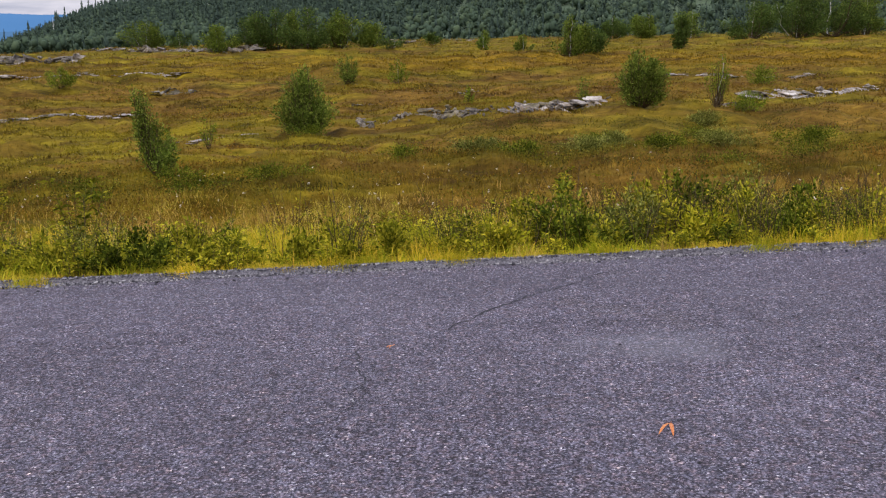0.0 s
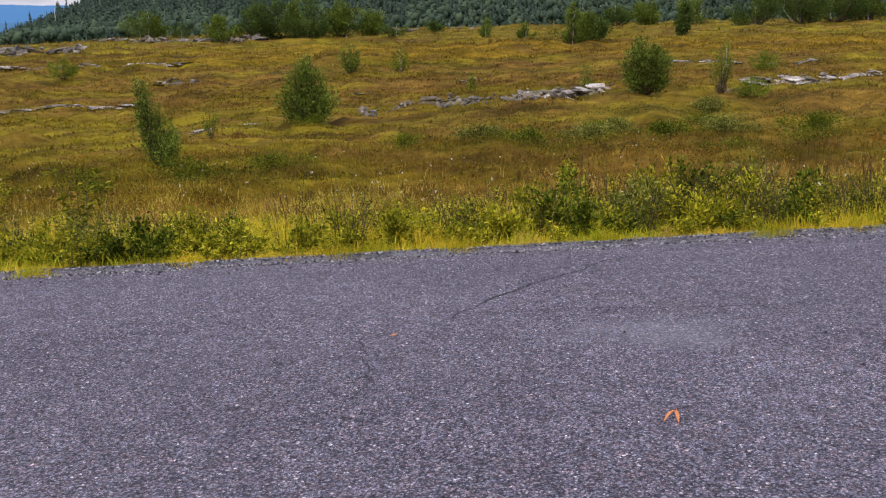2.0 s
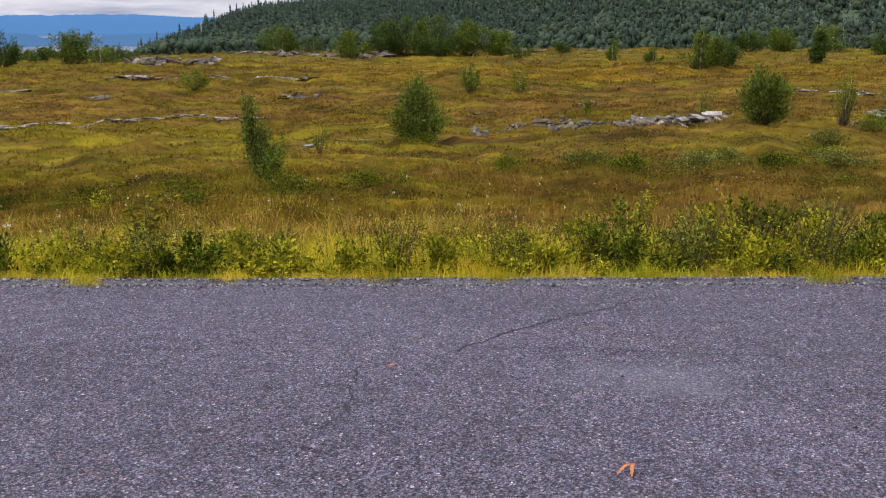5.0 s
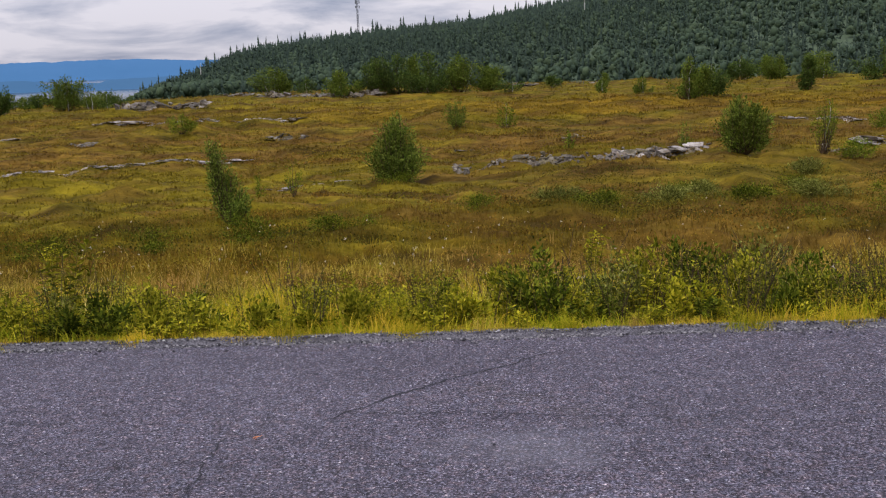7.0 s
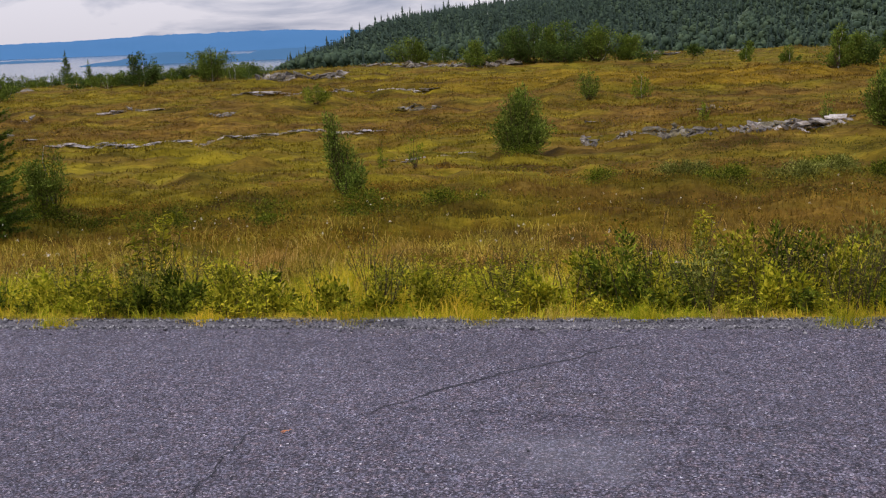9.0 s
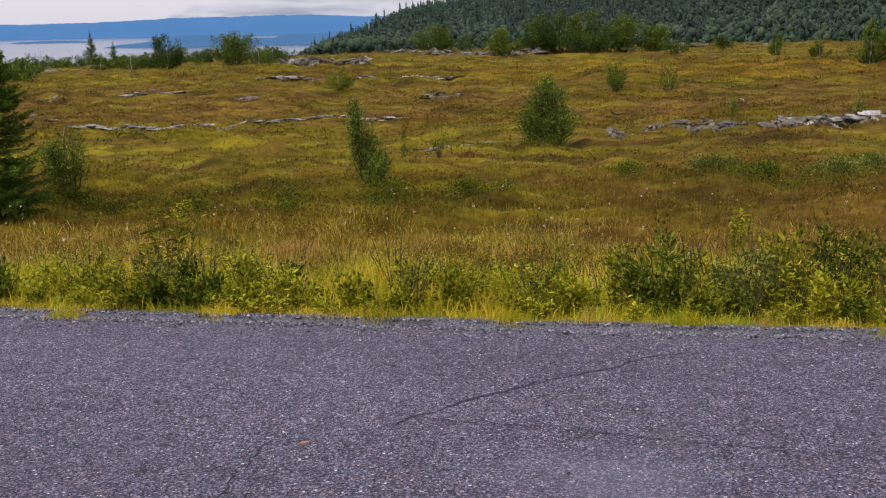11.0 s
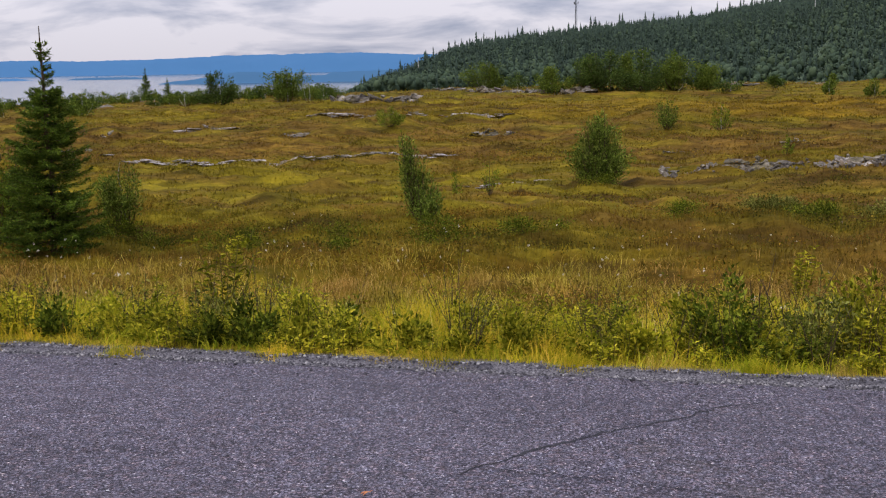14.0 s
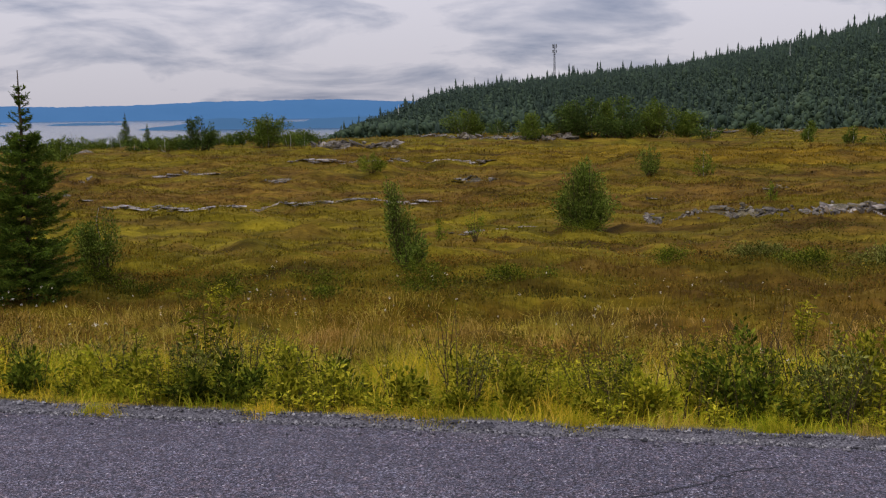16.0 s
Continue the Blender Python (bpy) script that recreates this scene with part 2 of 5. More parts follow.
# Blue haze of distance is put into the base colour and the emission.
def far_haze_material(name, base, glow, strength):
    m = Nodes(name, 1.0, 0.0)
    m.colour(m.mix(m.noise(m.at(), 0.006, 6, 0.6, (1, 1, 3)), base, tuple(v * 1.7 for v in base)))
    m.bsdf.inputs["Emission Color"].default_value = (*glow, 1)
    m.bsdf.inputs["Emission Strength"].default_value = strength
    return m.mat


def water_material():
    m = Nodes("lake_water", 0.12, 0.5)
    m.colour((0.03, 0.045, 0.06))
    m.bump(m.noise(m.at(), 0.25, 3, 0.5), 0.15, 0.4)
    return m.mat


ASPHALT, GROUND, ROCK, WATER = asphalt_material(), ground_material(), rock_material(), water_material()
PALE_ROCK = rock_material("bare_pale_rock", True)
GRAVEL = Nodes("edge_gravel", 0.85, 0.3)
GRAVEL.colour(GRAVEL.ramp(GRAVEL.island(), (0.0, (0.018, 0.017, 0.020)), (0.4, (0.080, 0.075, 0.084)), (0.8, (0.20, 0.188, 0.195)), (1.0, (0.38, 0.36, 0.35))))
GRAVEL = GRAVEL.mat
TAR = plain_material("crack_shadow", (0.012, 0.012, 0.015), (0.028, 0.027, 0.032), 20, 0.9)
SWARD = sward_material()
VERGE_GRASS = leaf_material("verge_grass", (0.0, (0.127, 0.146, 0.005)), (0.35, (0.302, 0.261, 0.008)), (0.7, (0.524, 0.366, 0.016)), (1.0, (0.700, 0.426, 0.052)),
                            other=((0.0, (0.120, 0.165, 0.006)), (0.6, (0.290, 0.310, 0.011)), (1.0, (0.490, 0.410, 0.032))), size=0.9, share=0.25)
DRY_GRASS = leaf_material("dry_grass", (0.0, (0.130, 0.115, 0.009)), (0.5, (0.340, 0.270, 0.024)), (1.0, (0.560, 0.430, 0.090)),
                          other=((0.0, (0.160, 0.086, 0.014)), (0.5, (0.380, 0.210, 0.044)), (1.0, (0.560, 0.350, 0.120))), size=0.55, share=0.3)
STRAW = leaf_material("straw", (0.0, (0.300, 0.220, 0.030)), (0.5, (0.460, 0.350, 0.070)), (1.0, (0.700, 0.560, 0.200)))
FRINGE_GRASS = leaf_material("short_bright_grass", (0.0, (0.140, 0.145, 0.008)), (0.4, (0.260, 0.250, 0.012)), (0.8, (0.410, 0.345, 0.022)), (1.0, (0.580, 0.400, 0.070)), patch=0.4,
                             other=((0.0, (0.240, 0.150, 0.012)), (0.5, (0.430, 0.300, 0.024)), (1.0, (0.620, 0.420, 0.060))), size=1.6)
CLUMP = leaf_material("heath_clump", (0.0, (0.056, 0.050, 0.007)), (0.5, (0.150, 0.131, 0.013)), (1.0, (0.205, 0.170, 0.018)), other=((0.0, (0.084, 0.044, 0.008)), (0.5, (0.206, 0.111, 0.016)), (1.0, (0.270, 0.155, 0.020))), size=0.5)
HERB = leaf_material("herb_leaf", (0.0, (0.050, 0.060, 0.004)), (0.5, (0.200, 0.205, 0.010)), (1.0, (0.500, 0.430, 0.036)), share=0.2)
LIME_HERB = leaf_material("bright_herb_leaf", (0.0, (0.090, 0.105, 0.006)), (0.5, (0.300, 0.295, 0.014)), (1.0, (0.600, 0.500, 0.040)), share=0.25)
DARK_HERB = leaf_material("dark_herb_leaf", (0.0, (0.022, 0.036, 0.003)), (0.6, (0.085, 0.112, 0.008)), (1.0, (0.240, 0.260, 0.024)), share=0.15)
CROWBERRY = leaf_material("crowberry_leaf", (0.0, (0.022, 0.024, 0.004)), (0.5, (0.068, 0.066, 0.009)), (1.0, (0.150, 0.130, 0.020)), share=0.1)
WILLOW = leaf_material("willow_leaf", (0.0, (0.046, 0.074, 0.010)), (0.5, (0.112, 0.155, 0.020)), (1.0, (0.260, 0.310, 0.050)), share=0.2)
GREY_WILLOW = leaf_material("grey_willow_leaf", (0.0, (0.044, 0.052, 0.008)), (0.5, (0.115, 0.122, 0.019)), (1.0, (0.300, 0.300, 0.075)))
BIRCH_LEAF = leaf_material("birch_leaf", (0.0, (0.060, 0.090, 0.008)), (0.5, (0.130, 0.175, 0.014)), (1.0, (0.260, 0.290, 0.030)), share=0.25)
RISE_LEAF = leaf_material("mountain_birch_leaf", (0.0, (0.032, 0.056, 0.012)), (0.5, (0.062, 0.098, 0.018)), (1.0, (0.120, 0.160, 0.032)), share=0.2)
RISE_LIGHT = leaf_material("light_mountain_birch_leaf", (0.0, (0.052, 0.082, 0.011)), (0.5, (0.100, 0.140, 0.018)), (1.0, (0.185, 0.220, 0.034)), share=0.2)
NEEDLE = leaf_material("spruce_needle", (0.0, (0.042, 0.071, 0.010)), (0.6, (0.088, 0.136, 0.016)), (1.0, (0.166, 0.221, 0.025)), share=0.1)
# hill trees: bluish haze of distance is put into their leaf colours
WOOD_CONIFER = leaf_material("hazed_hill_conifer", (0.0, (0.031, 0.048, 0.037)), (0.6, (0.041, 0.061, 0.044)), (1.0, (0.052, 0.075, 0.050)), share=0.0, patch=0.12)
WOOD_BIRCH = leaf_material("hazed_hill_birch", (0.0, (0.040, 0.061, 0.039)), (0.6, (0.050, 0.074, 0.043)), (1.0, (0.063, 0.088, 0.047)), share=0.0, patch=0.15)
BIRCH_BARK = bark_material("birch_bark", (0.55, 0.52, 0.47), (0.10, 0.085, 0.07))
TWIG_BARK = bark_material("twig_bark", (0.085, 0.056, 0.028), (0.034, 0.023, 0.013))
STEM = bark_material("herb_stem", (0.13, 0.12, 0.02), (0.09, 0.05, 0.02))
DEAD_WOOD = plain_material("dead_wood", (0.34, 0.33, 0.31), (0.58, 0.56, 0.53), 5, 0.85)
STEEL = plain_material("galvanised_steel", (0.07, 0.075, 0.085), (0.11, 0.115, 0.125), 3, 0.8, 0.0)
ANTENNA = plain_material("antenna_cover", (0.14, 0.145, 0.155), (0.20, 0.205, 0.215), 3, 0.5)
RED_LEAF = plain_material("dry_orange_leaf", (0.42, 0.10, 0.02), (0.62, 0.27, 0.09), 60, 0.6)
COTTON = plain_material("cotton_grass_tuft", (0.66, 0.58, 0.46), (0.80, 0.73, 0.62), 30, 0.95)
# land across the lake glows blue in place of air haze
FAR_HILL = far_haze_material("far_hills_haze_glow", (0.020, 0.035, 0.060), (0.055, 0.172, 0.375), 0.80)
FAR_SHORE = far_haze_material("lake_shore_haze_glow", (0.020, 0.035, 0.050), (0.048, 0.140, 0.300), 0.74)

# ---------------------------------------------------------------- the lie of the land
def lerp_table(x, table):
    if x <= table[0][0]:
        return table[0][1]
    for (a, p), (b, q) in zip(table, table[1:]):
        if x <= b:
            return p + (q - p) * (x - a) / (b - a)
    return table[-1][1]


def smooth(a, b, x):
    t = min(1.0, max(0.0, (x - a) / (b - a)))
    return t * t * (3 - 2 * t)


PROFILE = ((0, -0.37), (0.35, -0.42), (1.2, -0.62), (3, -0.95), (6, -1.25), (10, -1.45), (16, -1.65), (27, -1.95), (36, -1.9),
           (44, -1.5), (55, -0.85), (75, -0.4), (95, -0.3), (130, -1.2))
HILL = ((-180, 0.0), (-90, -0.01), (-60, -0.05), (-27, -0.05), (-24, -0.028), (-22.6, -0.014), (-21.1, -0.003), (-19.6, 0.0055), (-18.1, 0.017),
        (-16.6, 0.0255), (-13.7, 0.031), (-10.7, 0.0365), (-7.8, 0.0415), (-5, 0.0445), (-2.2, 0.055), (0.6, 0.062), (3.2, 0.0725), (4.9, 0.0816),
        (10, 0.105), (20, 0.13), (35, 0.12), (60, 0.06), (90, 0.02), (180, 0.0))


def road_z(x, y):
    return -0.0177 + 0.01256 * x - 0.04108 * y


def beyond(x, y):
    return (y - 8.73 - 0.085 * x) / 1.0036


def terrain(x, y):
    """Height of the land: road embankment, bog hollow, rise, wooded hill, lake basin."""
    v = beyond(x, y)
    if v <= 0:
        near = road_z(max(-60, min(60, x)), max(y, 0.5)) - 0.03 - 0.09 * smooth(0.2, 0.6, -v)
    else:
        near = lerp_table(v, PROFILE) + 0.009 * max(-30, min(30, x)) * math.exp(-v / 8)
        near -= 0.03 * max(0, -x - 22) * smooth(20, 60, v)
        near += 0.5 * smooth(-3, 3, x) * smooth(20, 26, v) * (1 - smooth(32, 44, v))
        near -= 0.4 * smooth(6, 12, -x) * smooth(5, 12, v) * (1 - smooth(38, 60, v))
    r, az = math.hypot(x - 1, y - 1), math.degrees(math.atan2(x - 1, y - 1))
    if r > 110:
        s = min(1.0, max(0.0, (r - 150) / 700))
        far = -2.0 + (850 * lerp_table(az, HILL) - 7 + 2.0) * s
        if r > 850:
            far -= 0.03 * (r - 850) if far > -10 else 0
        far = max(far, -45)
        near += (far - near) * smooth(110, 180, r)
    return near


def hummock(x, y):
    """Rounded tussocks with creased hollows between them."""
    v = beyond(x, y)
    if v < 0.5 or v > 140:
        return 0.0
    a = 0.46 * (abs(noise.noise(Vector((x * 0.40, y * 0.55, 3.1)))) - 0.22) + 0.26 * (abs(noise.noise(Vector((x * 1.05, y * 1.35, 7.7)))) - 0.22)
    if v < 30:
        a += 0.05 * noise.noise(Vector((x * 2.6, y * 3.0, 2.2)))
    a += 0.16 * noise.noise(Vector((x * 0.11, y * 0.22, 1.3))) * smooth(12, 40, v)
    a += 0.26 * (abs(noise.noise(Vector((x * 0.16, y * 0.50, 6.4)))) - 0.22) * smooth(24, 38, v)
    return a * smooth(0.5, 3.5, v)


def ground_z(x, y):
    return terrain(x, y) + hummock(x, y)


def tri_mesh(name, verts, tris, material, flat=True):
    """A mesh from arrays of corners and triangles."""
    verts, tris = np.asarray(verts, np.float32), np.asarray(tris, np.int32)
    me = bpy.data.meshes.new(name)
    me.vertices.add(len(verts))
    me.vertices.foreach_set("co", verts.ravel())
    me.loops.add(tris.size)
    me.loops.foreach_set("vertex_index", tris.ravel())
    me.polygons.add(len(tris))
    me.polygons.foreach_set("loop_start", np.arange(0, tris.size, 3, dtype=np.int32))
    me.polygons.foreach_set("loop_total", np.full(len(tris), 3, np.int32))
    me.polygons.foreach_set("use_smooth", np.full(len(tris), not flat, bool))
    me.materials.append(material)
    me.update(calc_edges=True)
    return me


def grid_mesh(name, rows, material):
    """A sheet from rows of equally many points."""
    rows = np.asarray(rows, np.float32)
    n, m = rows.shape[:2]
    i = np.arange(n * m).reshape(n, m)
    a, b, c, d = i[:-1, :-1].ravel(), i[:-1, 1:].ravel(), i[1:, 1:].ravel(), i[1:, :-1].ravel()
    tris = np.concatenate([np.stack([a, b, c], 1), np.stack([a, c, d], 1)])
    return tri_mesh(name, rows.reshape(-1, 3), tris, material, flat=False)


def thing(name, label, category, x, y, z=None, group="", kind=""):
    ob = new(name)
    ob.location = (x, y, ground_z(x, y) if z is None else z)
    return tagged(ob, label, category, group, kind)


def part(name, mesh, parent, label=""):
    """Links a mesh as one part under a thing."""
    ob = new(name, mesh)
    ob.parent = parent
    if label:
        ob["label"] = label
    return ob


# the land as one sheet out to the horizon
azimuths = np.concatenate([np.arange(-180, -52, 4.0), np.arange(-52, 46, 0.45), np.arange(46, 180, 4.0), [180.0]])
radii = [0.0, 0.3] + [0.6 * 1.06 ** k for k in range(42)] + [7.0 * 1.014 ** k for k in range(216)] + [143.0 * 1.03 ** k for k in range(120)]
land = [[(1 + r * math.sin(radians(a)), 1 + r * math.cos(radians(a)), ground_z(1 + r * math.sin(radians(a)), 1 + r * math.cos(radians(a)))) for a in azimuths] for r in radii]
ground = new("ground", grid_mesh("ground", land[::-1], GROUND))
tagged(ground, "mossy bog and heath with rusty sedge, sloping up to a wooded hill", "ground", kind="structure")

lake = new("water", grid_mesh("water", [[(x, y, -16.0) for x in np.linspace(-4900, 900, 30)] for y in np.linspace(300, 4940, 30)][::-1], WATER))
tagged(lake, "pale grey lake reflecting the clouds", "lake", kind="structure")


def ridge(name, label, r, depth, tops, material, seed, wobble):
    """A far wooded ridge that rises from the lake: tops are (azimuth, height)."""
    lo, hi = tops[0][0], tops[-1][0]
    rows = []
    azs = np.arange(lo, hi + 0.01, 0.12)
    for k, share in enumerate((0.0, 0.35, 0.7, 1.0, 0.8)):
        row = []
        for a in azs:
            h = lerp_table(a, tops) + wobble * (noise.noise(Vector((a * 1.3, seed, 0))) + 0.5 * noise.noise(Vector((a * 5.0, seed, 4))) + 0.25 * noise.noise(Vector((a * 17.0, seed, 9))))
            d = r + depth * (0, 0.3, 0.65, 1.0, 1.4)[k]
            row.append((1 + d * math.sin(radians(a)), 1 + d * math.cos(radians(a)), -17 + max(0.2, h + 17) * share))
        rows.append(row)
    ob = new(name, grid_mesh(name, rows[::-1], material))
    return tagged(ob, label, "far hills", kind="structure")


ridge("backdrop", "forested hills on the far lake shore, blue from painted haze", 4820, 110,
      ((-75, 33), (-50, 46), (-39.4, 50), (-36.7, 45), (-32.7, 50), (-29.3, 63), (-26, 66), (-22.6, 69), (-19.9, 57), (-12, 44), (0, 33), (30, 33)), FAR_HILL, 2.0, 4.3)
ridge("backdrop_shore", "wooded headland reaching into the lake, blue from painted haze", 1400, 60, ((-33.2, -16.9), (-32.4, -13.5), (-31.5, -11.5), (-30.4, -8.2), (-29.2, -2.5), (-28, -1.6), (-27.3, -4.6), (-27.0, -7.4), (-24.4, -7.4), (-24.0, -4.0), (-20, -1.0), (-16, 2)), FAR_SHORE, 6.0, 0.5)
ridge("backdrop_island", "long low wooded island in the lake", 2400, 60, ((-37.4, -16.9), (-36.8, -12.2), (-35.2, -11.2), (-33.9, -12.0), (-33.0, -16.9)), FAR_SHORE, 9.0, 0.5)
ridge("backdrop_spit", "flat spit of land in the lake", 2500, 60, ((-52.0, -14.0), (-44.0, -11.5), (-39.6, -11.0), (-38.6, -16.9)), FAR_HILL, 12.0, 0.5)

# the road: a thin slab with a ragged far edge, its surface tilted away
road_rows = []
road_xs = np.concatenate([np.arange(-90, -14, 2.0), np.arange(-14, 12, 0.07), np.arange(12, 90, 2.0)])
for k, off in enumerate((0.0, -0.03, -0.12, -0.5, -2, -4, -6, -7.4, -7.6)):
    row = []
    for x in road_xs:
        rag = 0.05 * noise.noise(Vector((x * 1.1, 5.0, 0))) + 0.035 * noise.noise(Vector((x * 6.0, 9.0, 0)))
        y = 8.56 + 0.085 * x + off + (rag if k < 3 else 0)
        drop = (0.035, 0.006, 0.0, 0, 0, 0, 0, 0, 0.2)[k]
        row.append((x, y, road_z(x, y) - drop))
    road_rows.append(row)
road = new("road", grid_mesh("road", road_rows, ASPHALT))
tagged(road, "worn dark grey asphalt road with pale aggregate", "road", kind="structure")


def crack(points, width, seed):
    """A thin dark ragged crack on the road surface."""
    rnd = random.Random(seed)
    pts = []
    for (ax, ay), (bx, by) in zip(points, points[1:]):
        n = max(2, int(math.hypot(bx - ax, by - ay) / 0.05))
        pts += [(ax + (bx - ax) * i / n + rnd.gauss(0, 0.012), ay + (by - ay) * i / n + rnd.gauss(0, 0.012)) for i in range(n)]
    pts.append(points[-1])
    rows = []
    for i, (x, y) in enumerate(pts):
        ax, ay = pts[max(0, i - 1)]
        bx, by = pts[min(len(pts) - 1, i + 1)]
        d = math.hypot(bx - ax, by - ay) or 1
        w = width * rnd.uniform(0.3, 1.0) * min(1, 4 * i / len(pts), 4 * (len(pts) - 1 - i) / len(pts) + 0.1)
        nx, ny = -(by - ay) / d * w / 2, (bx - ax) / d * w / 2
        rows.append([(x + nx, y + ny, road_z(x, y) + 0.003), (x - nx, y - ny, road_z(x, y) + 0.003)])
    return part("crack", grid_mesh("crack", rows, TAR), road)


crack(((-0.15, 6.2), (0.04, 6.49), (0.31, 6.95), (0.57, 7.32), (0.92, 7.66), (1.15, 8.0), (1.5, 8.3)), 0.026, 1)
crack(((-0.6, 6.69), (-0.1, 6.58), (0.96, 6.54), (1.79, 6.46), (2.69, 6.38), (3.6, 6.35)), 0.010, 2)
crack(((-0.8, 4.56), (-0.51, 4.8), (-0.40, 5.2), (-0.52, 5.97), (-0.44, 6.39)), 0.011, 3)

# ---------------------------------------------------------------- plant builders


def tube(points, radii, sides=5):
    """Corners and triangles of a tapered tube along points."""
    pts = np.asarray(points, float)
    tang = np.gradient(pts, axis=0)
    tang /= np.linalg.norm(tang, axis=1, keepdims=True) + 1e-9
    ref = np.where(np.abs(tang[:, 2:3]) > 0.9, np.array([[1.0, 0, 0]]), np.array([[0, 0, 1.0]]))
    u = np.cross(tang, ref)
    u /= np.linalg.norm(u, axis=1, keepdims=True) + 1e-9
    w = np.cross(tang, u)
    ang = np.arange(sides) * 2 * math.pi / sides
    ring = pts[:, None] + np.asarray(radii)[:, None, None] * (np.cos(ang)[None, :, None] * u[:, None] + np.sin(ang)[None, :, None] * w[:, None])
    n = len(pts)
    i = np.arange(n * sides).reshape(n, sides)
    a, b, c, d = i[:-1], np.roll(i[:-1], -1, 1), np.roll(i[1:], -1, 1), i[1:]
    tris = np.concatenate([np.stack([a, b, c], -1).reshape(-1, 3), np.stack([a, c, d], -1).reshape(-1, 3)])
    return ring.reshape(-1, 3), tris


def merged(pieces):
    verts, tris, at = [], [], 0
    for v, t in pieces:
        verts.append(v)
        tris.append(t + at)
        at += len(v)
    return np.concatenate(verts), np.concatenate(tris)


def leaves(rng, places, length, width, up=0.35, aim=None):
    """Diamond leaves, bent along the midrib, at the places."""
    n = len(places)
    axis = rng.normal(size=(n, 3)) if aim is None else aim + rng.normal(size=(n, 3)) * 0.45
    axis[:, 2] += 0.1
    axis /= np.linalg.norm(axis, axis=1, keepdims=True)
    face = rng.normal(size=(n, 3))
    face[:, 2] = np.abs(face[:, 2]) + up
    side = np.cross(axis, face)
    side /= np.linalg.norm(side, axis=1, keepdims=True) + 1e-9
    nrm = np.cross(side, axis)
    ln = (length * rng.uniform(0.6, 1.25, n))[:, None]
    wd = (width * rng.uniform(0.7, 1.2, n))[:, None] / 2
    base, tip = places, places + axis * ln - nrm * ln * 0.12
    mid = places + axis * ln * 0.45
    verts = np.stack([base, mid + side * wd + nrm * wd * 0.35, tip, mid - side * wd + nrm * wd * 0.35], 1).reshape(-1, 3)
    i = np.arange(n)[:, None] * 4
    return verts, np.concatenate([i + [0, 1, 2], i + [0, 2, 3]])


BRUSH = ((0.0, 0.45), (0.12, 0.85), (0.4, 1.0), (0.65, 0.78), (0.85, 0.36), (1.0, 0.05))
BROOM = ((0.0, 0.3), (0.15, 0.65), (0.5, 0.95), (0.75, 0.9), (0.9, 0.6), (1.0, 0.15))
MAT = ((0.0, 0.9), (0.3, 1.0), (0.7, 0.8), (1.0, 0.3))
DOME = ((0.0, 0.25), (0.2, 0.75), (0.45, 1.0), (0.7, 0.9), (0.9, 0.55), (1.0, 0.15))
COLUMN = ((0.0, 0.45), (0.15, 1.0), (0.42, 0.9), (0.58, 0.46), (0.8, 0.36), (1.0, 0.10))


